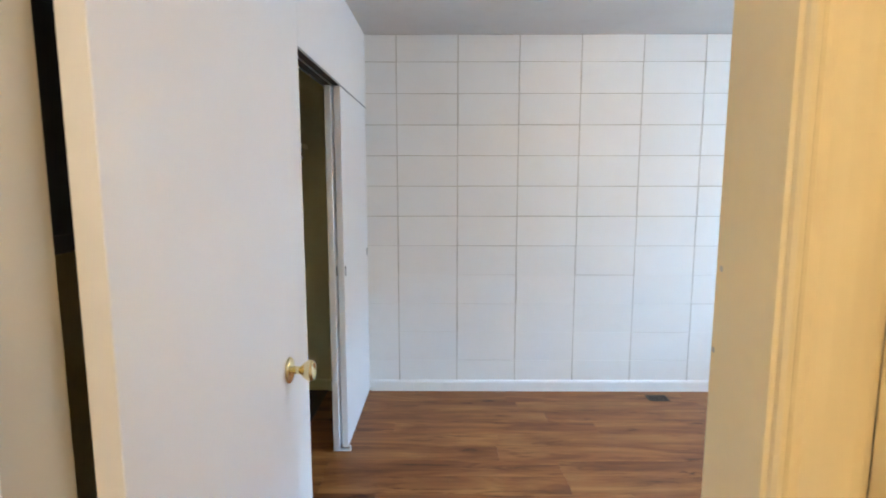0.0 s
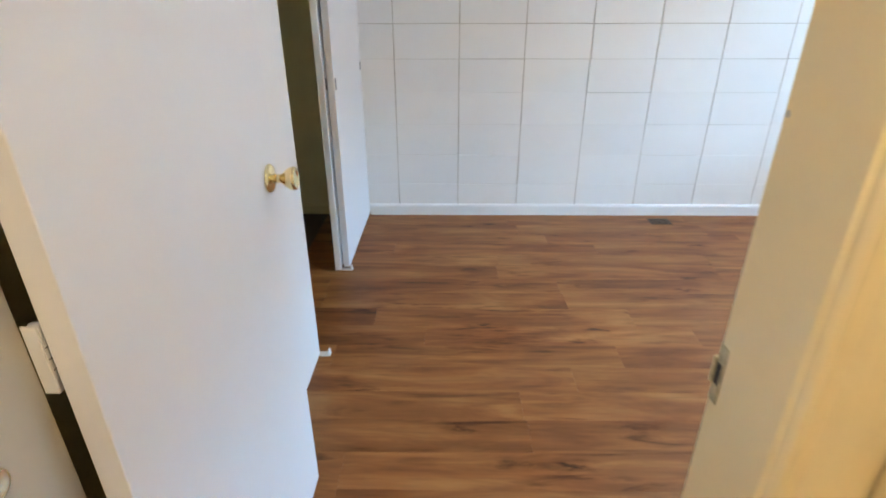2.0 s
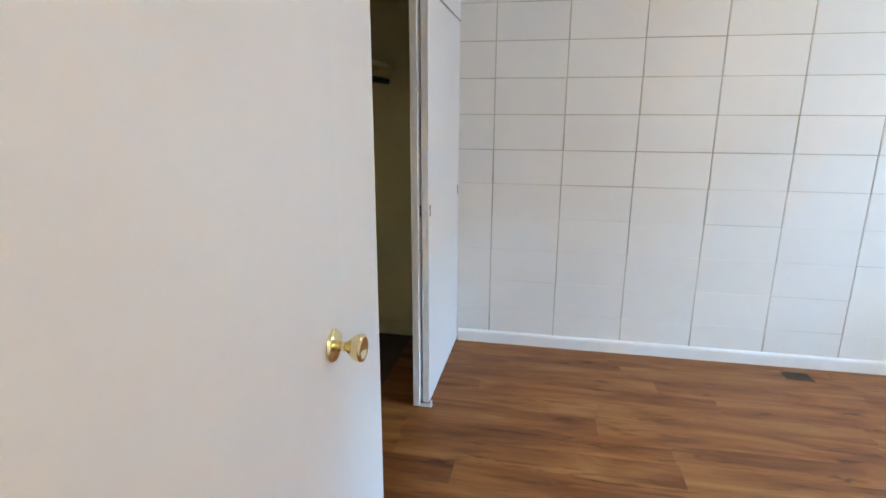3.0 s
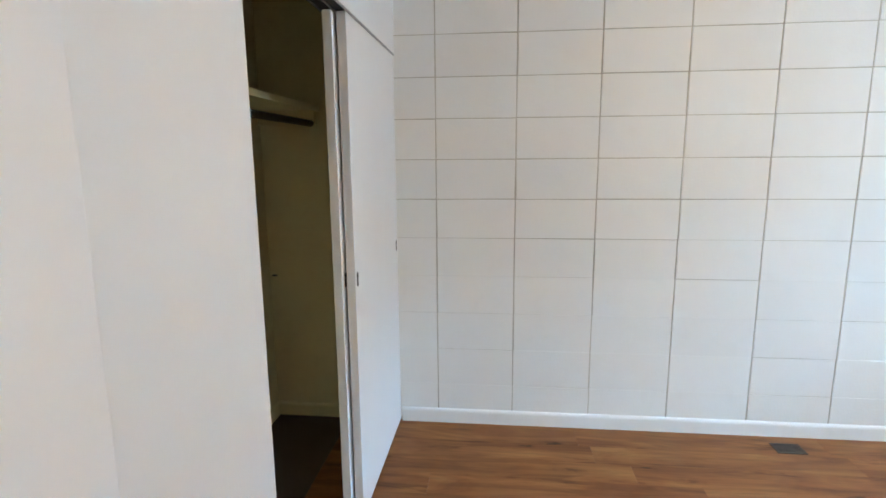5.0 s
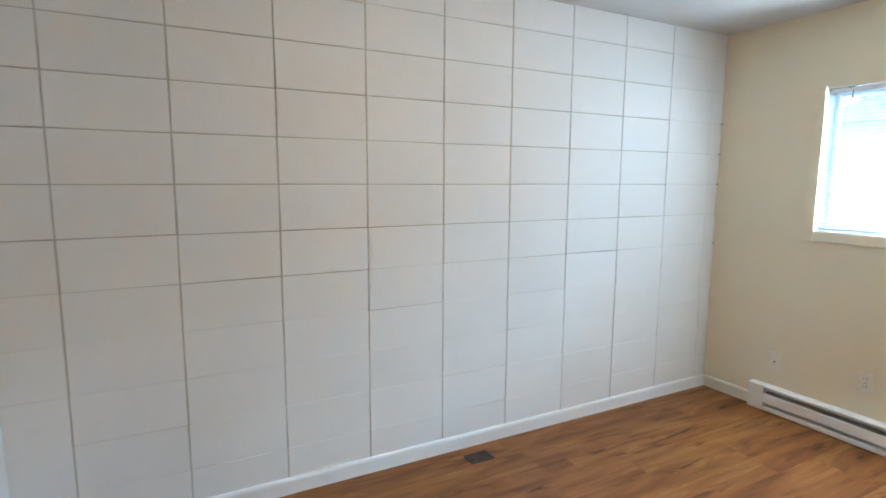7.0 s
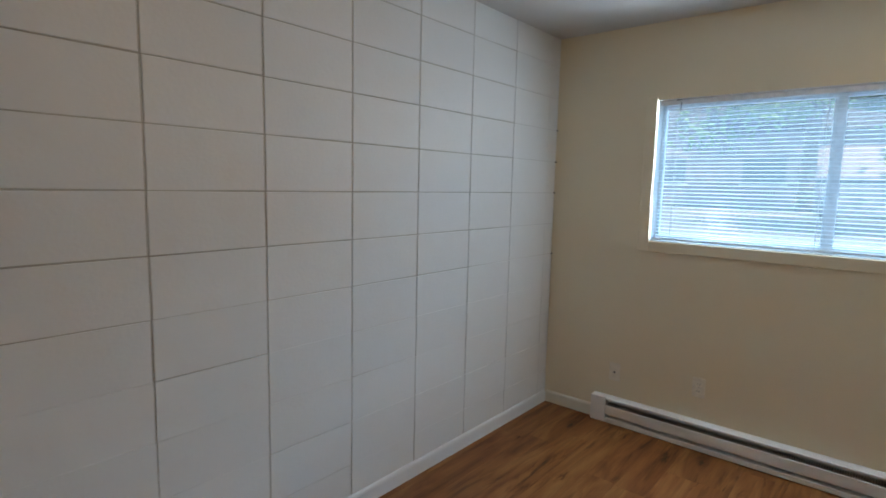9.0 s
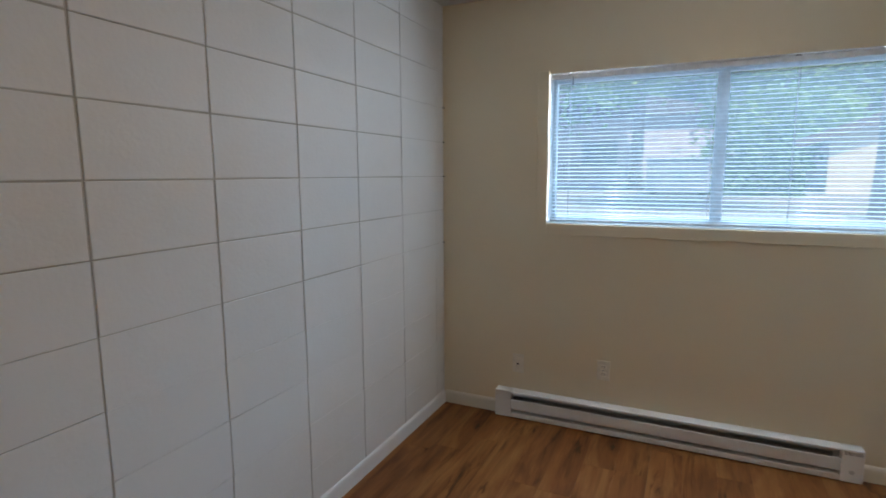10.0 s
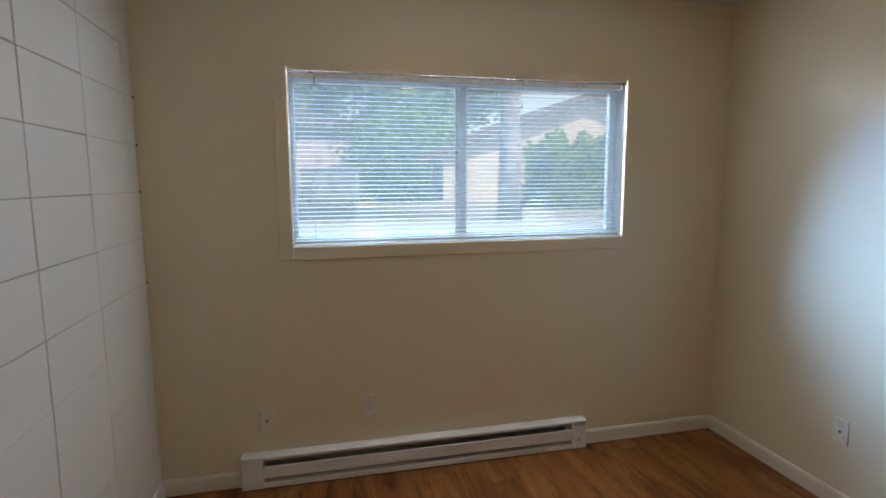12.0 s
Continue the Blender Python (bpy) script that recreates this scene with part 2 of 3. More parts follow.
def add_box(bm, a, b, bevel=0.0, segments=1):
    lo = [min(p, q) for p, q in zip(a, b)]
    hi = [max(p, q) for p, q in zip(a, b)]
    vs = [bm.verts.new((x, y, z)) for z in (lo[2], hi[2]) for y in (lo[1], hi[1]) for x in (lo[0], hi[0])]
    fs = [bm.faces.new([vs[i] for i in q]) for q in ((0, 2, 3, 1), (4, 5, 7, 6), (0, 1, 5, 4), (2, 6, 7, 3), (0, 4, 6, 2), (1, 3, 7, 5))]
    if bevel:
        es = list({e for f in fs for e in f.edges})
        bmesh.ops.bevel(bm, geom=es, offset=bevel, segments=segments, affect="EDGES", profile=0.5)
    return bm


def boxes(*rows, bevel=0.0, segments=1):
    bm = bmesh.new()
    for a, b in rows:
        add_box(bm, a, b, bevel, segments)
    return bm


def lathe(profile, at, axis, steps=28):
    """A turned shape: rows of (distance along the axis, radius)."""
    bm = bmesh.new()
    turn = Vector((0, 0, 1)).rotation_difference(Vector(axis)).to_matrix()
    rings = []
    for d, r in profile:
        rings.append([bm.verts.new(Vector(at) + turn @ Vector((r * math.cos(2 * math.pi * i / steps), r * math.sin(2 * math.pi * i / steps), d))) for i in range(steps)])
    for p, q in zip(rings, rings[1:]):
        for i in range(steps):
            bm.faces.new((p[i], p[(i + 1) % steps], q[(i + 1) % steps], q[i]))
    bm.faces.new(rings[0])
    bm.faces.new(rings[-1])
    return bm


def extrude_profile(points, start, way, u, v):
    """A moulding: the outline (u, v) drawn from start to start + way."""
    bm = bmesh.new()
    start, way, u, v = Vector(start), Vector(way), Vector(u), Vector(v)
    a = [bm.verts.new(start + u * p + v * q) for p, q in points]
    b = [bm.verts.new(start + way + u * p + v * q) for p, q in points]
    n = len(points)
    for i in range(n):
        bm.faces.new((a[i], a[(i + 1) % n], b[(i + 1) % n], b[i]))
    bm.faces.new(a)
    bm.faces.new(b)
    return bm


BASE_PROFILE = [(0, 0), (0.012, 0), (0.012, 0.062), (0.010, 0.071), (0.006, 0.077), (0, 0.080)]

# ---- plan ----
XW, YS, ZC = 3.975, -3.025, 2.43          # window wall, door wall, ceiling
X_CLOSET, Y_JAMB, Z_HEAD = -0.72, -1.63, 1.966
JL, JR, Z_DOOR = 0.09, 0.845, 2.04        # bedroom doorway
YH = YS - 0.115                           # hall face of the door wall
HL, HR, YB = 0.09, 0.9425, -6.2             # hall
WY0, WY1, WZ0, WZ1 = -0.645, -2.385, 1.177, 1.997   # window opening

floor = part("floor", boxes(((X_CLOSET - 0.1, YB - 0.1, -0.12), (XW + 0.2, 0.12, -0.006))), SUBFLOOR, kind="structure")
# thin dark sheet over the planks: shade at the back of the closet
part("closet_shade_sheet", boxes(((X_CLOSET + 0.0125, YS + 0.001, 0.0015), (-0.30, -0.0125, 0.0055))), CLOSETSHADE, kind="structure")
ceiling = part("ceiling", boxes(((X_CLOSET - 0.1, YB - 0.1, ZC), (XW + 0.2, 0.2, ZC + 0.15))), CEIL, kind="structure")

wall_north = part("wall_north", boxes(((X_CLOSET - 0.1, 0.0036, 0), (XW + 0.2, 0.2, ZC))), MORTAR, kind="structure")
wall_east = part("wall_east", boxes(
    ((XW, YS - 0.12, 0), (XW + 0.13, 0.0045, WZ0)), ((XW, YS - 0.12, WZ1), (XW + 0.13, 0.0045, ZC)),
    ((XW, WY0, WZ0), (XW + 0.13, 0.0045, WZ1)), ((XW, YS - 0.12, WZ0), (XW + 0.13, WY1, WZ1))), CREAM, kind="structure")
wall_south = part("wall_south", boxes(
    ((JR + 0.018, YH, 0), (XW, YS, ZC)), ((X_CLOSET, YH, 0), (JL - 0.018, YS, ZC)),
    ((JL - 0.018, YH, Z_DOOR + 0.018), (JR + 0.018, YS, ZC))), CREAM, kind="structure")
wall_west = part("wall_west", boxes(
    ((-0.1, YS, 0), (0, Y_JAMB, ZC)), ((-0.1, Y_JAMB, Z_HEAD), (0, 0, ZC)), bevel=0.002), WHITEWALL, kind="structure")
wall_closet = part("wall_closet", boxes(((X_CLOSET - 0.1, YS, 0), (X_CLOSET, 0.0045, ZC))), CLOSETPAINT, kind="structure")
wall_closet_end = part("wall_closet_end", boxes(((X_CLOSET, -0.0005, 0), (-0.101, 0.004, ZC))), CLOSETPAINT, kind="structure")
wall_hall_left = part("wall_hall_left", boxes(((HL - 0.1, YB, 0), (HL, YH - 0.001, ZC))), CREAM, kind="structure")
wall_hall_right = part("wall_hall_right", boxes(((HR, YB, 0), (HR + 0.1, YH - 0.001, ZC))), CREAM, kind="structure")
wall_hall_end = part("wall_hall_end", boxes(((HL - 0.1, YB - 0.1, 0), (HR + 0.1, YB - 0.001, ZC))), CREAM, kind="structure")

# baseboards, each length its own piece
def baseboard(start, way, out, material=TRIM):
    return tagged(part("baseboard", extrude_profile(BASE_PROFILE, start, way, out, (0, 0, 1)), material), kind="structure")


baseboard((0.004, 0, 0), (XW - 0.016, 0, 0), (0, -1, 0))
baseboard((X_CLOSET, 0, 0), (0.58, 0, 0), (0, -1, 0), CLOSETPAINT)
baseboard((XW, -0.012, 0), (0, -0.35, 0), (-1, 0, 0), BASECREAM)
baseboard((XW, -2.185, 0), (0, YS + 2.185 + 0.012, 0), (-1, 0, 0), BASECREAM)
baseboard((XW, YS, 0), (JR + 0.062 - XW, 0, 0), (0, 1, 0), BASECREAM)
baseboard((X_CLOSET, -0.014, 0), (0, YS + 0.02, 0), (1, 0, 0), CLOSETPAINT)

# ---- window ----
window_1 = thing("window_1", (XW, (WY0 + WY1) / 2, WZ0), "white sliding window with two panes in a cream wall", "window", kind="structure")
CW = 0.062
part("window_casing", boxes(((XW - 0.012, WY0 + CW, WZ0 - CW), (XW + 0.001, WY0, WZ1 + 0.012)), ((XW - 0.012, WY1, WZ0 - CW), (XW + 0.001, WY1 - 0.044, WZ1 + 0.012)),
                          ((XW - 0.013, WY0 - 0.0005, WZ0 - CW), (XW + 0.001, WY1 + 0.0005, WZ0)), bevel=0.002), CREAM, window_1, "cream flat casing")
part("reveal", boxes(((XW + 0.002, WY0 - 0.004, WZ0), (XW + 0.128, WY0 + 0.0, WZ1)), ((XW + 0.002, WY1, WZ0), (XW + 0.128, WY1 + 0.004, WZ1)),
                     ((XW + 0.002, WY0 - 0.0045, WZ0), (XW + 0.128, WY1 + 0.0045, WZ0 + 0.004)), ((XW + 0.002, WY0 - 0.0045, WZ1 - 0.004), (XW + 0.128, WY1 + 0.0045, WZ1))), TRIM, window_1)
FX = XW + 0.085
wf = boxes(((FX, WY0 - 0.005, WZ0 + 0.005), (FX + 0.035, WY0 - 0.025, WZ1 - 0.005)), ((FX, WY1 + 0.005, WZ0 + 0.005), (FX + 0.035, WY1 + 0.045, WZ1 - 0.005)),
           ((FX, WY0 - 0.0255, WZ0 + 0.005), (FX + 0.035, WY1 + 0.046, WZ0 + 0.04)), ((FX, WY0 - 0.0255, WZ1 - 0.045), (FX + 0.035, WY1 + 0.046, WZ1 - 0.005)), bevel=0.003)
part("window_frame", wf, VINYL, window_1, "white vinyl outer frame")
YM = -1.505
part("meeting_rail", boxes(((FX - 0.004, YM + 0.020, WZ0 + 0.0405), (FX + 0.012, YM - 0.020, WZ1 - 0.0455)), ((FX + 0.016, YM + 0.034, WZ0 + 0.0405), (FX + 0.03, YM - 0.012, WZ1 - 0.0455)), bevel=0.002), VINYL, window_1, "white centre rails of the sliding sashes")
for y0, y1, dx in ((WY0 - 0.0255, YM + 0.0205, 0.022), (YM - 0.0205, WY1 + 0.0465, 0.004)):
    pane = part("pane", boxes(((FX + dx, y0, WZ0 + 0.041), (FX + dx + 0.004, y1, WZ1 - 0.046))), GLASS, window_1, "window glass with a pale light haze mixed in")
    pane.visible_shadow = False

# the blind hangs inside the opening
blind = thing("window_blind", (XW + 0.03, (WY0 + WY1) / 2, WZ1), "white plastic mini blind lowered with its slats open", "blind")
BX, BY0, BY1 = XW + 0.032, WY0 - 0.009, WY1 + 0.011
part("headrail", boxes(((BX - 0.014, BY0, WZ1 - 0.034), (BX + 0.014, BY1, WZ1 - 0.008)), bevel=0.003), VINYL, blind, "white metal head rail")
for y in (BY0 - 0.10, (BY0 + BY1) / 2 - 0.28, BY1 + 0.03):
    part("bracket", boxes(((BX - 0.018, y - 0.012, WZ1 - 0.010), (BX + 0.016, y + 0.012, WZ1 - 0.004)), bevel=0.001), STEEL, blind, "small dark metal bracket")
part("bottom_rail", boxes(((BX - 0.012, BY0, WZ0 + 0.012), (BX + 0.012, BY1, WZ0 + 0.024)), bevel=0.003), VINYL, blind)
for y in (BY0 - 0.10, YM + 0.05, YM - 0.30, BY1 + 0.10):
    for dx in (-0.0125, 0.0125):
        part("ladder_cord", boxes(((BX + dx - 0.0006, y - 0.0008, WZ0 + 0.02), (BX + dx + 0.0006, y + 0.0008, WZ1 - 0.03))), CORD, blind)
part("tilt_hook", lathe(((0, 0.003), (0.028, 0.003), (0.032, 0.005), (0.046, 0.004)), (BX - 0.020, BY0 - 0.115, WZ1 - 0.022), (0, 0.0, -1), 8), STEEL, blind, "small grey hook of the tilt gear", True)
bm = bmesh.new()
rows = []
for k in range(6):
    u = -0.0125 + 0.025 * k / 5
    w = 0.0022 * (1 - (u / 0.0125) ** 2)
    rows.append([bm.verts.new((u, y, w + 0.12 * u)) for y in (BY0 - 0.002 - (BY0 + BY1) / 2, BY1 + 0.002 - (BY0 + BY1) / 2)])
for p, q in zip(rows, rows[1:]):
    f = bm.faces.new((p[0], p[1], q[1], q[0]))
    f.smooth = True
slat_mesh = bpy.data.meshes.new("slat")
bm.to_mesh(slat_mesh)
bm.free()
slat_mesh.materials.append(SLAT)
n_slats = 36
for i in range(n_slats):
    s = new("slat", slat_mesh)
    s.parent = blind
    s.location = Vector((BX, (BY0 + BY1) / 2, WZ0 + 0.036 + i * (WZ1 - WZ0 - 0.082) / (n_slats - 1))) - ORIGIN[blind.name]
    s.rotation_euler = (random.uniform(-0.0012, 0.0012), random.uniform(-0.03, 0.03), 0)

# ---- baseboard heater ----
heater = thing("baseboard_heater", (XW, -1.275, 0), "long white electric baseboard heater along the wall", "heater")
H0, H1, HX = -0.365, -2.18, XW - 0.058
part("back_plate", boxes(((XW - 0.012, H0, 0.004), (XW - 0.001, H1, 0.168)), bevel=0.001), HEATER, heater)
part("top_hood", extrude_profile([(0.004, 0.150), (0.0455, 0.150), (0.0455, 0.172), (0.040, 0.172), (0.007, 0.162), (0.004, 0.159)], (HX, H0 - 0.10, 0), (0, H1 - H0 + 0.19, 0), (1, 0, 0), (0, 0, 1)), HEATER, heater)
part("front_panel", boxes(((HX, H0 - 0.10, 0.056), (HX + 0.005, H1 + 0.09, 0.117)), bevel=0.002), HEATER, heater)
part("bottom_lip", boxes(((HX + 0.002, H0 - 0.10, 0.004), (XW - 0.0125, H1 + 0.09, 0.034)), bevel=0.003), HEATER, heater)
part("end_cap", boxes(((HX - 0.001, H0, 0.004), (XW - 0.0125, H0 - 0.099, 0.167)), bevel=0.003), HEATER, heater)
end_cap = part("end_cap", boxes(((HX - 0.001, H1, 0.004), (XW - 0.0125, H1 + 0.089, 0.167)), bevel=0.003), HEATER, heater, "scuffed end cap with a small perforated grille")
bm = bmesh.new()
for r in range(3):
    for c in range(9):
        y = H1 + 0.078 - c * 0.008 - (r % 2) * 0.004
        add_box(bm, (HX - 0.0016, y - 0.0022, 0.140 + r * 0.006), (HX - 0.0009, y + 0.0022, 0.1435 + r * 0.006))
part("grille_hole", bm, DARK, end_cap, "dark punched holes")
part("scuff", lathe(((0, 0.011), (0.0006, 0.010)), (HX - 0.001, H1 + 0.045, 0.055), (-1, 0, 0), 9), SMUDGE, end_cap, "grey scuff mark")
bm = bmesh.new()
for i in range(150):
    y = H0 - 0.112 - i * 0.0106
    add_box(bm, (HX + 0.010, y, 0.050), (XW - 0.016, y - 0.0012, 0.128))
part("finned_element", bm, FIN, heater, "dull metal heating element with thin fins")
part("element", lathe(((0, 0.008), (1.60, 0.008)), (HX + 0.028, H0 - 0.11, 0.088), (0, -1, 0), 12), STEEL, heater)

# ---- outlets ----
def outlet(y=None, x=None, z=0.33, style="duplex"):
    lab = {"duplex": "ivory duplex electrical outlet on the cream wall", "cable": "ivory cable wall plate with a dark socket"}[style]
    ob = thing("wall_outlet", (XW, y, z) if x is None else (x, YS, z), lab, "outlet")

    def place(u0, u1, z0, z1, d0, d1):
        if x is None:
            return ((XW - d1, y + u0, z + z0), (XW - d0, y + u1, z + z1))
        return ((x + u0, YS + d0, z + z0), (x + u1, YS + d1, z + z1))
    part("cover_plate", boxes(place(-0.035, 0.035, -0.0575, 0.0575, 0.0005, 0.006), bevel=0.0025, segments=2), PLATE, ob)
    if style == "duplex":
        for dz in (-0.02, 0.02):
            face = part("receptacle", boxes(place(-0.016, 0.016, dz - 0.014, dz + 0.014, 0.006, 0.0085), bevel=0.003), PLATE, ob)
            part("slots", boxes(place(-0.008, -0.0055, dz - 0.003, dz + 0.006, 0.0084, 0.0092), place(0.0055, 0.008, dz - 0.003, dz + 0.006, 0.0084, 0.0092)), DARK, face, "dark plug slots")
        part("screw", boxes(place(-0.003, 0.003, -0.003, 0.003, 0.006, 0.0075), bevel=0.001), STEEL, ob)
    else:
        part("socket", boxes(place(-0.006, 0.006, -0.008, 0.004, 0.006, 0.012), bevel=0.003), BLACK, ob, "black cable socket")
    return ob


outlet(y=-0.49, z=0.328, style="cable")
outlet(y=-0.985, z=0.358, style="duplex")
outlet(x=3.165, z=0.36, style="cable")

# ---- floor register ----
reg = thing("floor_register", (1.985, -0.13, 0), "small dark brown metal floor vent near the baseboard", "vent")
part("frame", boxes(((1.915, -0.178, 0.0005), (1.925, -0.084, 0.005)), ((2.045, -0.178, 0.0005), (2.055, -0.084, 0.005)), ((1.9255, -0.178, 0.0005), (2.0445, -0.168, 0.005)), ((1.9255, -0.094, 0.0005), (2.0445, -0.084, 0.005)), bevel=0.001), VENT, reg)
for i in range(9):
    part("louver", boxes(((1.9262, -0.1665 + i * 0.0082, 0.001), (2.0438, -0.1625 + i * 0.0082, 0.0036))), VENT, reg)
part("duct", boxes(((1.9265, -0.1675, 0.0002), (2.0435, -0.0945, 0.0009))), DARK, reg)

# ---- bedroom door ----
door_1 = thing("door_1", (JL + 0.055, YS, 0), "white flat slab bedroom door standing wide open", "door", kind="structure")
DY0, DY1 = YS + 0.004, -2.288
def leaf(dy0, dy1, z0, z1):
    bm = bmesh.new()
    sl = (0.143 - 0.146) / (DY1 - DY0)
    for y in (dy0, dy1):
        for z in (z0, z1):
            for d in (-0.036, 0.0):
                bm.verts.new((0.146 + sl * (y - DY0) + d, y, z))
    v = list(bm.verts)
    for q in ((0, 1, 3, 2), (4, 6, 7, 5), (0, 4, 5, 1), (2, 3, 7, 6), (0, 2, 6, 4), (1, 5, 7, 3)):
        bm.faces.new([bm.verts[:][i] for i in q])
    bmesh.ops.bevel(bm, geom=list(bm.edges), offset=0.0018, segments=2, affect="EDGES", profile=0.5)
    return bm


part("slab", leaf(DY0, DY1, 0.012, 2.03), DOORPAINT, door_1)
KY, KZ = -2.347, 1.012
def knob(parent, at, way, wide=1.0, deep=1.0):
    k = part("knob", lathe(tuple((p * deep, q * wide) for p, q in ((0.010, 0.011), (0.022, 0.0095), (0.030, 0.011), (0.038, 0.019), (0.048, 0.0255), (0.056, 0.027), (0.0615, 0.0255), (0.063, 0.022), (0.0615, 0.018), (0.0595, 0.010))), at, way), BRASS, parent, "polished brass door knob", True)
    if wide == 1.0:
        part("rose", lathe(tuple((p * deep, q * wide) for p, q in ((0.0, 0.033), (0.003, 0.033), (0.007, 0.029), (0.011, 0.016), (0.012, 0.0112))), at, way), BRASS, parent, "round brass rose", True)
    return k


knob(door_1, (0.1445, KY, KZ), (1, 0, 0))
knob(door_1, (0.106, KY, KZ), (-1, 0, 0))
part("latch_plate", boxes(((0.114, DY1 - 0.0005, KZ - 0.028), (0.138, DY1 + 0.0012, KZ + 0.028)), bevel=0.0005), OLDBRASS, door_1, "brass latch plate")
for z in (0.24, 1.017, 1.82):
    hinge = part("hinge", lathe(((-0.045, 0.0058), (0.045, 0.0058)), (JL + 0.012, YS + 0.006, z), (0, 0, 1), 10), TRIM, door_1, "painted-over butt hinge", True)
    part("hinge_leaf", boxes(((JL + 0.001, YS - 0.001, z - 0.045), (0.1085, YS + 0.0026, z + 0.045)), bevel=0.0008), TRIM, hinge, "white painted hinge leaf")
    for dz in (-0.015, 0.0, 0.015):
        part("knuckle_gap", lathe(((-0.0006, 0.0059), (0.0006, 0.0059)), (JL + 0.012, YS + 0.006, z + dz), (0, 0, 1), 10), DARK, hinge)

# door frame: jambs, stops and moulded casing
frame_1 = thing("door_frame", (0.47, YS, 0), "cream painted wooden door frame with moulded casing", "door frame", kind="structure")
# hinge jamb's paint is darkened, as the hall lamp lights it too strongly
part("jamb", boxes(((JL - 0.017, YH, 0), (JL, YS + 0.001, Z_DOOR)), bevel=0.002), DIMTRIM, frame_1, "tan hinge jamb, its paint darkened against the strong hall light")
jamb_r = part("jamb", boxes(((JR, YH, 0), (JR + 0.017, YS + 0.001, Z_DOOR)), bevel=0.0025), JAMBPAINT, frame_1, "cream painted strike jamb with chips")
part("head_jamb", boxes(((JL - 0.017, YH, Z_DOOR), (JR + 0.017, YS + 0.001, Z_DOOR + 0.017)), bevel=0.002), JAMBPAINT, frame_1)
part("stop", boxes(((JL + 0.0005, YS - 0.075, Z_DOOR - 0.0105), (JR - 0.0005, YS - 0.040, Z_DOOR - 0.0005)), bevel=0.003), JAMBPAINT, frame_1)
CASING = [(0, 0), (0, 0.007), (0.003, 0.0115), (0.007, 0.0125), (0.010, 0.011), (0.012, 0.0075), (0.016, 0.0068), (0.019, 0.009), (0.022, 0.0125), (0.027, 0.0135),
          (0.038, 0.0165), (0.052, 0.0185), (0.066, 0.0185), (0.078, 0.0165), (0.088, 0.012), (0.092, 0.006), (0.092, 0)]
part("casing", extrude_profile(CASING, (JR + 0.004, YH, 0), (0, 0, Z_DOOR + 0.1), (1, 0, 0), (0, -1, 0)), JAMBPAINT, frame_1, "cream casing with a double bead")
part("casing", extrude_profile([(0, 0), (0, 0.006), (0.02, 0.009), (0.05, 0.011), (0.056, 0)], (JR + 0.006, YS, 0), (0, 0, Z_DOOR + 0.05), (1, 0, 0), (0, 1, 0)), TRIM, frame_1)
part("head_casing", boxes(((JL + 0.0, YH - 0.016, Z_DOOR + 0.1005), (JR + 0.096, YH, Z_DOOR + 0.18)), bevel=0.004), JAMBPAINT, frame_1)
# strip in jamb paint darkened to brown, for the shade in the open joint
part("shadow_gap", boxes(((JR + 0.0962, YH - 0.006, 0), (HR - 0.0002, YH - 0.002, Z_DOOR + 0.1))), JAMBSHADE, frame_1, "brown strip painted as the shade in the joint beside the casing")
strike = part("strike_plate", boxes(((JR - 0.0012, YS - 0.017, KZ - 0.036), (JR + 0.0002, YS - 0.001, KZ + 0.036)), bevel=0.0005), OLDBRASS, frame_1, "paint-spattered brass strike plate")
part("strike_hole", boxes(((JR - 0.0018, YS - 0.012, KZ - 0.013), (JR - 0.0011, YS - 0.004, KZ + 0.013))), DARK, strike)
part("strike_lip", boxes(((JR - 0.0030, YS - 0.002, KZ - 0.017), (JR + 0.002, YS + 0.004, KZ + 0.017)), bevel=0.001), OLDBRASS, strike)
for z, y in ((1.385, YS - 0.012), (1.29, YS - 0.006), (0.88, YS - 0.07)):
    part("paint_chip", lathe(((0, 0.0038), (0.0005, 0.0026)), (JR - 0.0001, y, z), (-1, 0, 0), 7), SMUDGE, jamb_r, "chipped paint")

# hall side: the next door's casing and a white door on the left
frame_2 = thing("hall_door_frame", (HR, YH - 0.5, 0), "cream painted casing of the neighbouring hall door", "door frame", kind="structure")
part("casing", extrude_profile([(p * 1.5, q) for p, q in CASING], (HR, YH - 0.085, 0), (0, 0, ZC - 0.3), (0, -1, 0), (-1, 0, 0)), JAMBPAINT, frame_2)
part("corner_strip", boxes(((HR - 0.006, YH - 0.0135, 0), (HR - 0.0005, YH - 0.0848, ZC - 0.3)), bevel=0.001), JAMBPAINT, frame_2)
door_2 = thing("door_2", (HL, -3.5, 0), "white flat hall cupboard door, closed", "door", kind="structure")
part("slab", boxes(((HL + 0.0005, YH - 0.004, 0.012), (HL + 0.016, YH - 0.75, 2.03)), bevel=0.002), DOORPAINT, door_2)
knob(door_2, (HL + 0.0165, YH - 0.0165, 0.975), (1, 0, 0), 0.64, 0.5)

# ---- closet ----
def oval(y, z, half_w, half_h, xa, xb):
    r = half_w
    ring = [(r * math.cos(a), r * math.sin(a) + (half_h - r) * (1 if k < 9 else -1)) for k, a in enumerate([math.pi * i / 8 for i in range(9)] + [math.pi * (1 + i / 8) for i in range(9)])]
    return extrude_profile(ring, (xa, y, z), (xb - xa, 0, 0), (0, 1, 0), (0, 0, 1))


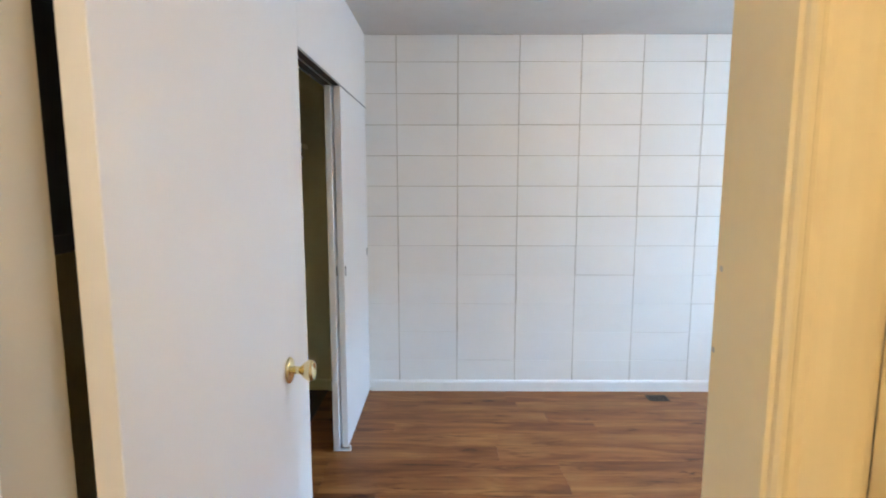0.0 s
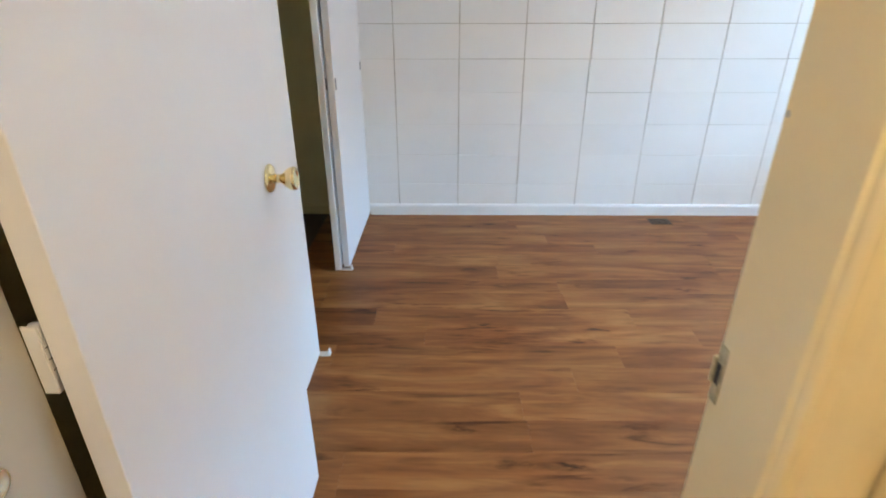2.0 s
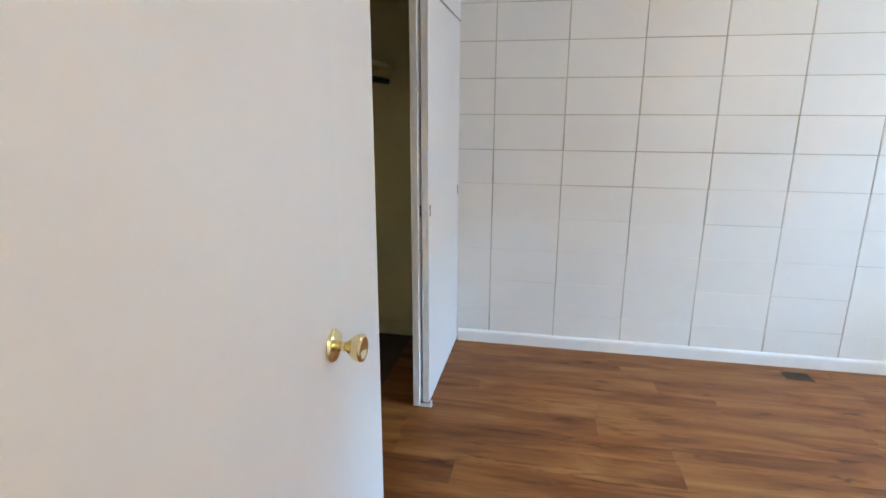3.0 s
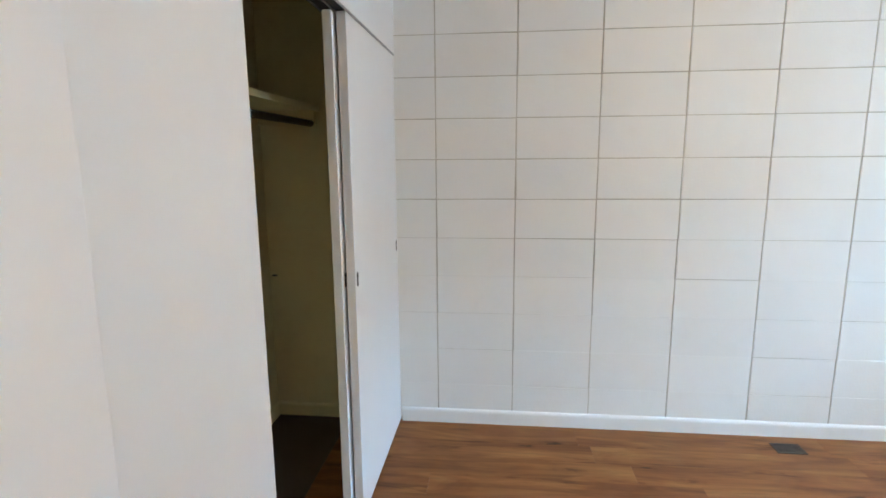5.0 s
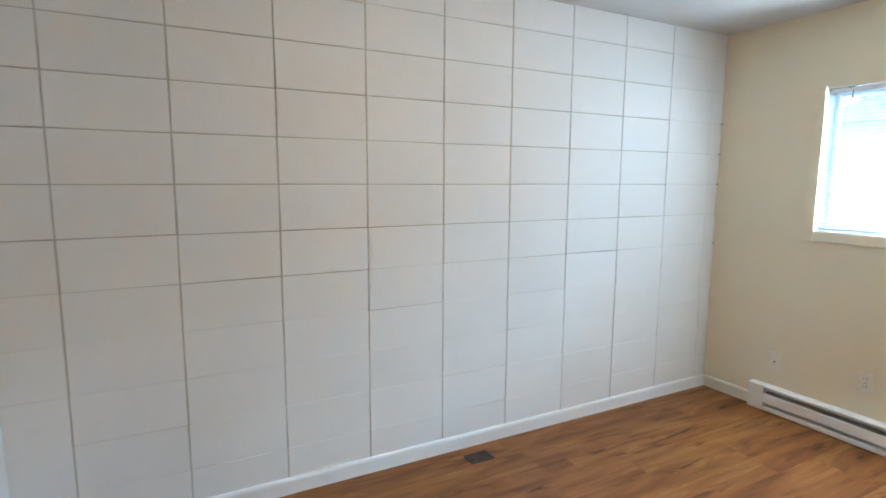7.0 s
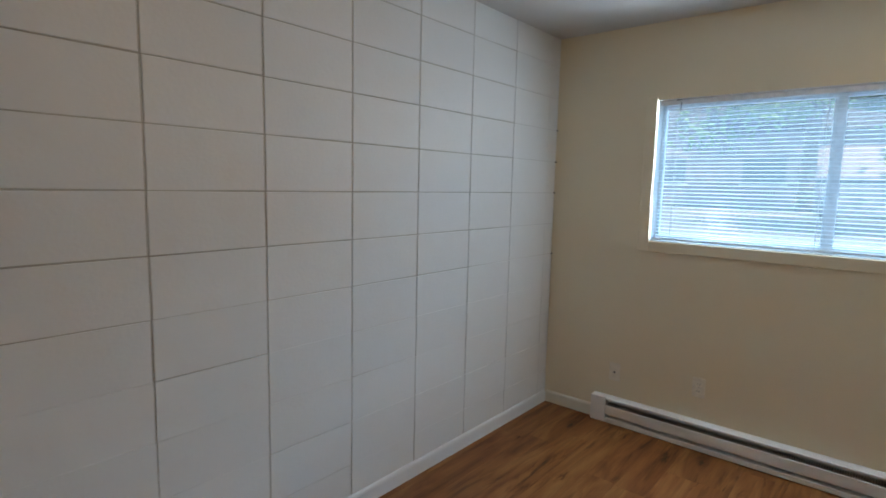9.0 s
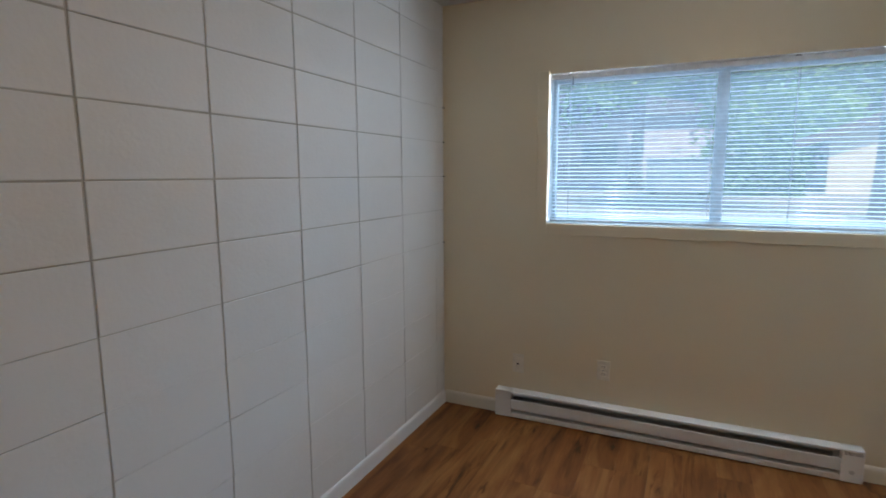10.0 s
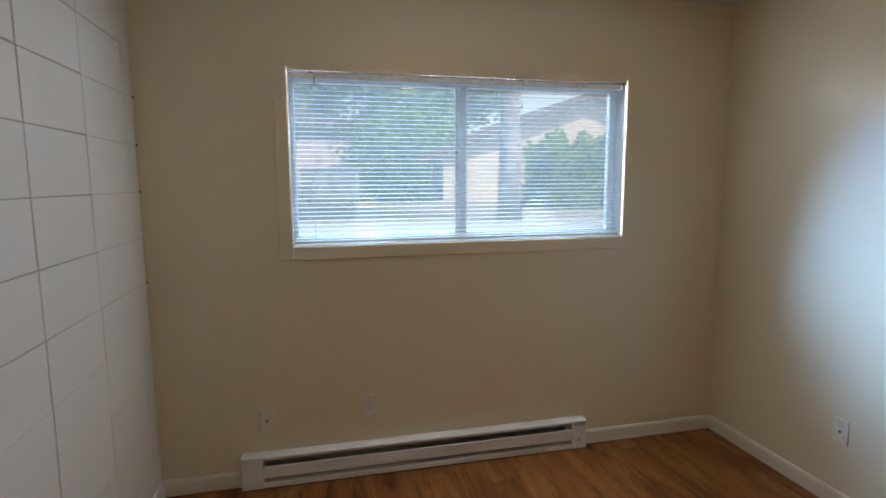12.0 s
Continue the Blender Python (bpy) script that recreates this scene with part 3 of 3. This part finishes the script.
def slider(name_y, x0, y0, y1, lab):
    s = thing("closet_door", ((2 * x0 - 0.034) / 2, (y0 + y1) / 2, 0), lab, "closet door", "sliding closet doors")
    part("panel", boxes(((x0 - 0.034, y0, 0.014), (x0, y1, Z_HEAD - 0.006)), bevel=0.002), DOORPAINT, s)
    for y in ((y0 + 0.03, y1 - 0.035) if x0 > -0.03 else (y0 + 0.04,)):
        pull = part("finger_pull", oval(y, 1.0025, 0.0105, 0.029, x0 - 0.001, x0 + 0.0014), PULL, s, "dark recessed steel finger pull")
        part("pull_recess", oval(y, 1.0025, 0.0085, 0.0265, x0 + 0.0013, x0 + 0.0019), BLACK, pull, "dark hollow of the pull")
        part("pull_face", oval(y, 1.0025, 0.0042, 0.013, x0 + 0.0018, x0 + 0.0024), STEEL, pull)
    return s


slider("front", -0.004, -0.845, -0.003, "white flat sliding closet door pushed fully aside")
slider("rear", -0.048, -0.868, -0.003, "white flat sliding closet door behind the front one")
track = thing("closet_track", (-0.05, -0.8, Z_HEAD), "grey steel double track under the closet header", "track")
part("rail", boxes(((-0.0445, Y_JAMB + 0.002, Z_HEAD - 0.010), (-0.0415, -0.002, Z_HEAD - 0.0005)), ((-0.0905, Y_JAMB + 0.002, Z_HEAD - 0.010), (-0.0875, -0.002, Z_HEAD - 0.0005)), ((-0.003, Y_JAMB + 0.002, Z_HEAD - 0.0095), (-0.0005, -0.002, Z_HEAD - 0.0005))), STEEL, track)
part("channel", boxes(((-0.041, Y_JAMB + 0.002, Z_HEAD - 0.0035), (-0.0035, -0.002, Z_HEAD - 0.0005)), ((-0.087, Y_JAMB + 0.002, Z_HEAD - 0.0035), (-0.045, -0.002, Z_HEAD - 0.0005))), DARK, track)
guide_y = -0.845
for y, lab in ((guide_y, "white plastic floor guide at the closet doors"), (Y_JAMB - 0.004, "white plastic floor guide at the closet jamb")):
    g = thing("floor_guide", (-0.02, y, 0), lab, "door guide", "closet floor guides")
    w = 0.0 if y == guide_y else 0.012
    part("base", boxes(((-0.085 + w * 3, y - 0.018, 0.0005), (0.012 + w * 3, y + 0.012, 0.006)), bevel=0.0015), TRIM, g)
    part("fin", boxes(((0.004 + w * 3, y - 0.015, 0.0062), (0.009 + w * 3, y + 0.010, 0.028)), bevel=0.0015), TRIM, g)
shelf = thing("closet_shelf", (-0.57, -1.5, 1.70), "pale painted wooden closet shelf on a wall cleat", "shelf")
part("board", boxes(((X_CLOSET + 0.001, YS + 0.002, 1.700), (-0.405, -0.014, 1.718)), bevel=0.002), CLOSETPAINT, shelf)
part("cleat", boxes(((X_CLOSET + 0.0015, -0.032, 1.625), (-0.415, -0.0145, 1.699)), bevel=0.002), CLOSETPAINT, shelf)
part("front_strip", boxes(((-0.4045, YS + 0.002, 1.690), (-0.392, -0.015, 1.719)), bevel=0.002), CLOSETPAINT, shelf, "pale front edge")
rod = part("closet_rod", lathe(((0, 0.017), (2.9, 0.017)), (-0.437, -0.034, 1.632), (0, -1, 0), 16), ROD, None, "dark round hanging rod under the closet shelf", True)
tagged(rod, category="rod")
hook = part("wall_hook", boxes(((X_CLOSET + 0.02, -0.024, 0.822), (X_CLOSET + 0.045, -0.006, 0.828)), bevel=0.001), BLACK, None, "tiny dark nail in the closet wall")
tagged(hook, category="nail")
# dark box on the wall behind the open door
panel = thing("wall_box", (0, -2.87, 1.39), "black box over an added olive shade board behind the open door", "electrical box")
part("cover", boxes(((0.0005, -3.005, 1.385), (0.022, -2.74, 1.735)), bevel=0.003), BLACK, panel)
# added board: its olive stands for the wall's shade behind the door
part("shade_board", boxes(((0.0005, -3.005, 0.09), (0.012, -2.70, 1.384)), bevel=0.002), OLIVESHADE, panel, "added board in the olive of the shaded wall under the box")
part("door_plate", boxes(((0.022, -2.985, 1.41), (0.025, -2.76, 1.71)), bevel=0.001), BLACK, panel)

# ---- lamps of the place ----
def ceiling_lamp(at, glass, lab):
    c = thing("ceiling_light", at, lab, "ceiling light")
    part("base", lathe(((0, 0.12), (0.018, 0.12), (0.022, 0.112)), at, (0, 0, -1), 32), TRIM, c, "", True)
    part("diffuser", lathe(((0.022, 0.108), (0.045, 0.104), (0.070, 0.086), (0.088, 0.055), (0.095, 0.02)), at, (0, 0, -1), 32), glass, c, "lit frosted glass dome", True)
    return c


ceiling_lamp((1.75, -1.6, ZC), LAMPGLASS, "small round ceiling light with a warm frosted dome")
ceiling_lamp((0.46, -4.35, ZC), HALLGLASS, "round hall ceiling light with a warm frosted dome")

# ---- outdoors ----
GZ = 0.95
GROUND = plain("pale_concrete_ground", (0.24, 0.24, 0.24), 0.9, 0.0, 0.12, 0.6)
LEAF1 = foliage("sunlit_leaves", (0.12, 0.25, 0.08), (0.27, 0.46, 0.17))
LEAF2 = foliage("dark_leaves", (0.08, 0.17, 0.08), (0.16, 0.29, 0.13))
BARK = plain("grey_bark", (0.27, 0.24, 0.245), 0.9, 0.0, 0.25, 6.0)
SIDING = plain("white_siding", (0.50, 0.47, 0.40), 0.7, 0.0, 0.06, 2.0)
MAUVE = plain("mauve_siding", (0.52, 0.47, 0.52), 0.8, 0.0, 0.08, 2.0)
SHINGLE = plain("grey_shingle", (0.15, 0.14, 0.145), 0.9, 0.0, 0.2, 8.0)
GARAGE = plain("blue_grey_door", (0.24, 0.29, 0.36), 0.6, 0.0, 0.08, 3.0)
EAVE = plain("dark_fascia", (0.13, 0.11, 0.10), 0.7)
part("ground", boxes(((XW + 0.14, -160, GZ - 0.3), (260, 160, GZ)), ((-160, 0.22, GZ - 0.3), (XW + 0.139, 160, GZ)), ((-160, -160, GZ - 0.3), (XW + 0.139, YB - 0.12, GZ)), ((-160, YB - 0.119, GZ - 0.3), (X_CLOSET - 0.12, 0.219, GZ)), ((HR + 0.12, YB - 0.119, GZ - 0.3), (XW + 0.139, YH - 0.02, GZ))), GROUND, kind="structure")


def tree(name, at, height, spread, leaves, leaf_size, material, trunk_r, lab, crown_low=0.35, seed=1):
    rnd = random.Random(seed)
    t = thing(name, at, lab, "tree")
    base = Vector(at)
    prof = [(0, trunk_r * 1.25), (height * 0.08, trunk_r), (height * 0.35, trunk_r * 0.86), (height * 0.6, trunk_r * 0.6), (height * 0.85, trunk_r * 0.2)]
    bm = lathe(prof, base, (0, 0, 1), 12)
    for v in bm.verts:
        v.co.x += 0.10 * trunk_r * math.sin(v.co.z * 3.1 + v.co.y * 9)
        v.co.y += 0.12 * trunk_r * math.sin(v.co.z * 2.3 + v.co.x * 7)
    part("trunk", bm, BARK, t, "", True)
    tips = []
    for i in range(9):
        a, z0 = rnd.uniform(0, 6.28), height * rnd.uniform(crown_low, 0.7)
        way = Vector((math.cos(a), math.sin(a), rnd.uniform(0.25, 0.7))).normalized()
        ln = spread * rnd.uniform(0.6, 0.95)
        part("limb", lathe(((0, trunk_r * 0.35), (ln * 0.6, trunk_r * 0.2), (ln, trunk_r * 0.06)), base + Vector((0, 0, z0)), way, 7), BARK, t, "", True)
        tips += [base + Vector((0, 0, z0)) + way * ln * q for q in (0.45, 0.7, 0.95)]
    verts, faces = [], []
    clumps = [p + Vector((rnd.gauss(0, 0.3), rnd.gauss(0, 0.3), rnd.gauss(0, 0.25))) * spread * 0.5 for p in tips for _ in range(2)]
    for i in range(leaves):
        c = rnd.choice(clumps)
        d = Vector((rnd.gauss(0, 1), rnd.gauss(0, 1), rnd.gauss(0, 0.75)))
        c = c + d * spread * 0.16
        if c.z < base.z + height * crown_low * 0.75:
            continue
        u = Vector((rnd.gauss(0, 1), rnd.gauss(0, 1), rnd.gauss(0, 1))).normalized()
        w = u.orthogonal().normalized()
        s = leaf_size * rnd.uniform(0.6, 1.3)
        k = len(verts)
        verts += [c - u * s, c + w * s * 0.55, c + u * s, c - w * s * 0.55]
        faces.append((k, k + 1, k + 2, k + 3))
    me = bpy.data.meshes.new("crown")
    me.from_pydata([v - base for v in verts], [], faces)
    me.materials.append(material)
    cr = new("crown", me)
    cr.parent = t
    tagged(cr, "crown of many small green leaves", kind="stuff")
    return t


def bush(at, size, leaves, leaf_size, material, lab, seed=1):
    rnd = random.Random(seed)
    b = thing("hedge", at, lab, "hedge")
    base = Vector(at)
    part("stems", boxes(*[((base.x + rnd.uniform(-0.3, 0.3) * size[0], base.y + rnd.uniform(-0.4, 0.4) * size[1], base.z),) * 1 + ((base.x + rnd.uniform(-0.3, 0.3) * size[0] + 0.05, base.y + rnd.uniform(-0.4, 0.4) * size[1] + 0.05, base.z + size[2] * 0.7),) for _ in range(6)]), BARK, b)
    verts, faces = [], []
    for i in range(leaves):
        while True:
            p = Vector((rnd.uniform(-1, 1), rnd.uniform(-1, 1), rnd.uniform(0, 1)))
            top = 0.72 + 0.28 * noise.noise(Vector((p.x * 2.0, p.y * 2.3, seed)))
            if p.z < top and (abs(p.x) > 0.55 or abs(p.y) > 0.75 or p.z > top - 0.25 or rnd.random() < 0.15):
                break
        c = base + Vector((p.x * size[0] / 2, p.y * size[1] / 2, p.z * size[2]))
        u = Vector((rnd.gauss(0, 1), rnd.gauss(0, 1), rnd.gauss(0, 1))).normalized()
        w = u.orthogonal().normalized()
        s = leaf_size * rnd.uniform(0.6, 1.3)
        k = len(verts)
        verts += [c - u * s, c + w * s * 0.6, c + u * s, c - w * s * 0.6]
        faces.append((k, k + 1, k + 2, k + 3))
    me = bpy.data.meshes.new("foliage")
    me.from_pydata([v - base for v in verts], [], faces)
    me.materials.append(material)
    f = new("foliage", me)
    f.parent = b
    tagged(f, kind="stuff")
    return b


# a mauve house across the yard, mostly behind the trees
mauve_house = thing("house", (22, 3.5, GZ), "low mauve sided house behind the trees", "house")
part("wall", boxes(((22, -2.5, GZ), (29, 10.0, GZ + 2.55))), MAUVE, mauve_house)
part("roof", extrude_profile([(-0.5, 2.53), (13.0, 2.53), (6.2, 4.1)], (21.7, -2.5, GZ), (8, 0, 0), (0, 1, 0), (0, 0, 1)), SHINGLE, mauve_house)
for y in (1.2, 4.4):
    w = part("window", boxes(((21.96, y, GZ + 0.8), (21.995, y + 1.3, GZ + 1.7))), GARAGE, mauve_house, "dark window pane")
    part("window_sill", boxes(((21.9, y - 0.08, GZ + 0.72), (21.999, y + 1.38, GZ + 0.795))), VINYL, w)
# the white house to the right with its sloping eave
white_house = thing("house", (17, -9.0, GZ), "white sided house with a dark sloping eave", "house")
part("wall", extrude_profile([(0, 0), (9, 0), (9, 1.35), (4.5, 2.95), (0, 1.35)], (16, -13.2, GZ), (7, 0, 0), (0, 1, 0), (0, 0, 1)), SIDING, white_house)
for pts in ([(-0.7, 1.05), (4.5, 2.92), (4.5, 3.12), (-0.7, 1.25)], [(9.7, 1.05), (4.5, 2.92), (4.5, 3.12), (9.7, 1.25)]):
    part("roof", extrude_profile(pts, (15.78, -13.2, GZ), (7.9, 0, 0), (0, 1, 0), (0, 0, 1)), SHINGLE, white_house, "grey shingle roof slope")
    part("fascia", extrude_profile([(a, b - 0.03) for a, b in pts], (15.70, -13.2, GZ), (0.07, 0, 0), (0, 1, 0), (0, 0, 1)), EAVE, white_house, "dark eave board")
# a blue-grey metal bin, and a shrub added as the tree's dark shade
bin_ob = thing("metal_bin", (14.9, -1.05, GZ), "large blue-grey metal bin standing in the yard", "bin")
part("body", boxes(((14.4, -1.75, GZ + 0.08), (15.6, -0.4, GZ + 0.78)), bevel=0.03), GARAGE, bin_ob)
part("lid", boxes(((14.36, -1.79, GZ + 0.781), (15.64, -0.36, GZ + 0.86)), bevel=0.02), GARAGE, bin_ob, "flat blue-grey lid")
for x in (14.5, 15.4):
    for y in (-1.6, -0.55):
        part("foot", boxes(((x, y - 0.04, GZ), (x + 0.08, y + 0.04, GZ + 0.079))), EAVE, bin_ob)
bush((15.2, -2.55, GZ), (1.5, 2.0, 1.35), 5000, 0.075, LEAF2, "low shrub added with dark leaves for the shade under the tree", 6)
tree("tree", (24, 4.0, GZ), 7.5, 3.6, 12000, 0.17, LEAF1, 0.22, "broad sunlit green tree over the mauve house", 0.32, 3)
tree("tree", (18.5, 0.2, GZ), 7.0, 3.0, 12000, 0.13, LEAF1, 0.20, "leafy green tree in front of the mauve house", 0.44, 9)
tree("tree", (19.0, -3.6, GZ), 5.2, 2.3, 11000, 0.12, LEAF1, 0.16, "dense leafy tree behind the low shrub", 0.14, 5)
tree("tree", (31, -1.2, GZ), 9.5, 4.6, 12000, 0.24, LEAF1, 0.26, "tall sunlit tree rising behind the mauve house", 0.3, 14)
tree("tree", (30, -8.0, GZ), 8, 3.4, 6000, 0.2, LEAF2, 0.25, "tall dark tree behind the white house", 0.3, 8)
tree("tree", (8.3, -3.32, GZ), 7.5, 2.6, 5000, 0.10, LEAF2, 0.145, "grey-barked tree close to the window", 0.6, 11)
bush((11.2, -5.75, GZ), (1.6, 1.6, 1.75), 6000, 0.065, LEAF1, "tall green hedge beside the white house", 2)

# ---- pieces of the setting ----
# painted concrete blocks in stack bond
P, R, X0, Z0 = 0.4064, 0.2032, 0.206, 0.2245
rnd = random.Random(7)


def block_mesh(w, h, k, low, high, side):
    """One block: low, high and side say how open its bed joints and its head joints are (0: filled with paint)."""
    r = random.Random(100 * k + int(w * 1000))
    bm = bmesh.new()
    e = [r.uniform(-0.0012, 0.0016) for _ in range(8)]
    g = 0.0005 + 0.0026 * side
    gb, gt = 0.0001 + 0.0022 * low, 0.0001 + 0.0022 * high
    lo, hi, bo, to = -w / 2 + g, w / 2 - g, -h / 2 + gb, h / 2 - gt
    d = [r.uniform(-0.0007, 0.0007) for _ in range(4)]
    face = [(lo + e[0] * side, d[0], bo + e[1] * 0.9 * low), (hi + e[2] * side, d[1], bo + e[3] * 0.9 * low),
            (hi + e[4] * side, d[2], to + e[5] * 0.9 * high), (lo + e[6] * side, d[3], to + e[7] * 0.9 * high)]
    f = [bm.verts.new(p) for p in face]
    b = [bm.verts.new((p[0], 0.006, p[2])) for p in face]
    bm.faces.new(f)
    for i in range(4):
        bm.faces.new((f[i], b[i], b[(i + 1) % 4], f[(i + 1) % 4]))
    bmesh.ops.recalc_face_normals(bm, faces=bm.faces)
    bmesh.ops.bevel(bm, geom=[ed for ed in bm.edges if ed.verts[0] in f and ed.verts[1] in f], offset=0.0005 + 0.0011 * min(side, max(low, high)), segments=2, affect="EDGES", profile=0.5)
    me = bpy.data.meshes.new("block")
    bm.to_mesh(me)
    bm.free()
    me.materials.append(BLOCK)
    return me


def bed_open(col, row):
    """How open the joint under a course is: clear above, painted shut towards the floor and the window corner."""
    r = random.Random(31 * col + 977 * row)
    if row >= 5:
        v = 1.0
    elif row == 4:
        v = r.choice((0.8, 0.6, 0.4))
    else:
        v = r.choice((0.0, 0.0, 0.0, 0.25, 0.5))
    if col >= 9:
        v = min(v, 0.3)
    return v


MESHES = {}
edges_x = [X0 + c * P for c in range(0, 10)]
edges_x = [-0.1] + [x for x in edges_x if 0 < x < XW] + [XW - 0.0005]
for col, (x0, x1) in enumerate(zip(edges_x, edges_x[1:])):
    for j in range(-1, 11):
        z0, z1 = max(0.0, Z0 + j * R), min(ZC - 0.001, Z0 + (j + 1) * R)
        key = (round(x1 - x0, 3), round(z1 - z0, 3), rnd.randrange(7), bed_open(col, j), bed_open(col, j + 1), 0.3 if col >= 9 else 1.0)
        if key not in MESHES:
            MESHES[key] = block_mesh(*key)
        b = new("block", MESHES[key])
        b.parent = wall_north
        b.location = ((x0 + x1) / 2, rnd.uniform(-0.0006, 0.0006), (z0 + z1) / 2)
# small open holes at the joint ends in the corner
for j in (8, 7, 6, 4):
    part("joint_hole", boxes(((XW - 0.012, -0.006, Z0 + j * R - 0.004), (XW - 0.001, -0.001, Z0 + j * R + 0.004)), bevel=0.001), DARK, wall_north, "dark gap at the end of a joint")

# floor planks, staggered, laid along the block wall
PW, PL = 0.1524, 1.22
bm = bmesh.new()
add_box(bm, (-PL / 2 + 0.0001, -PW / 2 + 0.0001, -0.006), (PL / 2 - 0.0001, PW / 2 - 0.0001, 0.0))
bmesh.ops.bevel(bm, geom=[e for e in bm.edges if e.verts[0].co.z > -0.001 and e.verts[1].co.z > -0.001], offset=0.0003, segments=1, affect="EDGES")
plank_mesh = bpy.data.meshes.new("plank")
bm.to_mesh(plank_mesh)
bm.free()
plank_mesh.materials.append(PLANK)


def cut_plank(w, d):
    bm = bmesh.new()
    add_box(bm, (-w / 2 + 0.0001, -d / 2 + 0.0001, -0.006), (w / 2 - 0.0001, d / 2 - 0.0001, 0.0))
    me = bpy.data.meshes.new("plank")
    bm.to_mesh(me)
    bm.free()
    me.materials.append(PLANK)
    return me


rnd = random.Random(21)
first = 1.87 - 12 * PW
y_edges = [0.0]
yy = -first
while yy > YB:
    y_edges.append(yy)
    yy -= PW
y_edges.append(YB)
for y1, y0 in zip(y_edges, y_edges[1:]):
    left, right = (X_CLOSET, XW) if y1 > YS + 0.02 else (HL, HR)
    x = left - rnd.uniform(0.05, 1.1)
    if abs(y1 + 1.87) < 0.01:
        x = 0.827 - 2 * PL
    while x < right:
        a, b = max(x, left), min(x + PL, right)
        x += PL
        if b - a < 0.02:
            continue
        full = abs(b - a - PL) < 1e-4 and abs(y1 - y0 - PW) < 1e-4
        ob = new("plank", plank_mesh if full else cut_plank(b - a, y1 - y0))
        ob.parent = floor
        ob.location = ((a + b) / 2, (y0 + y1) / 2, 0.0)
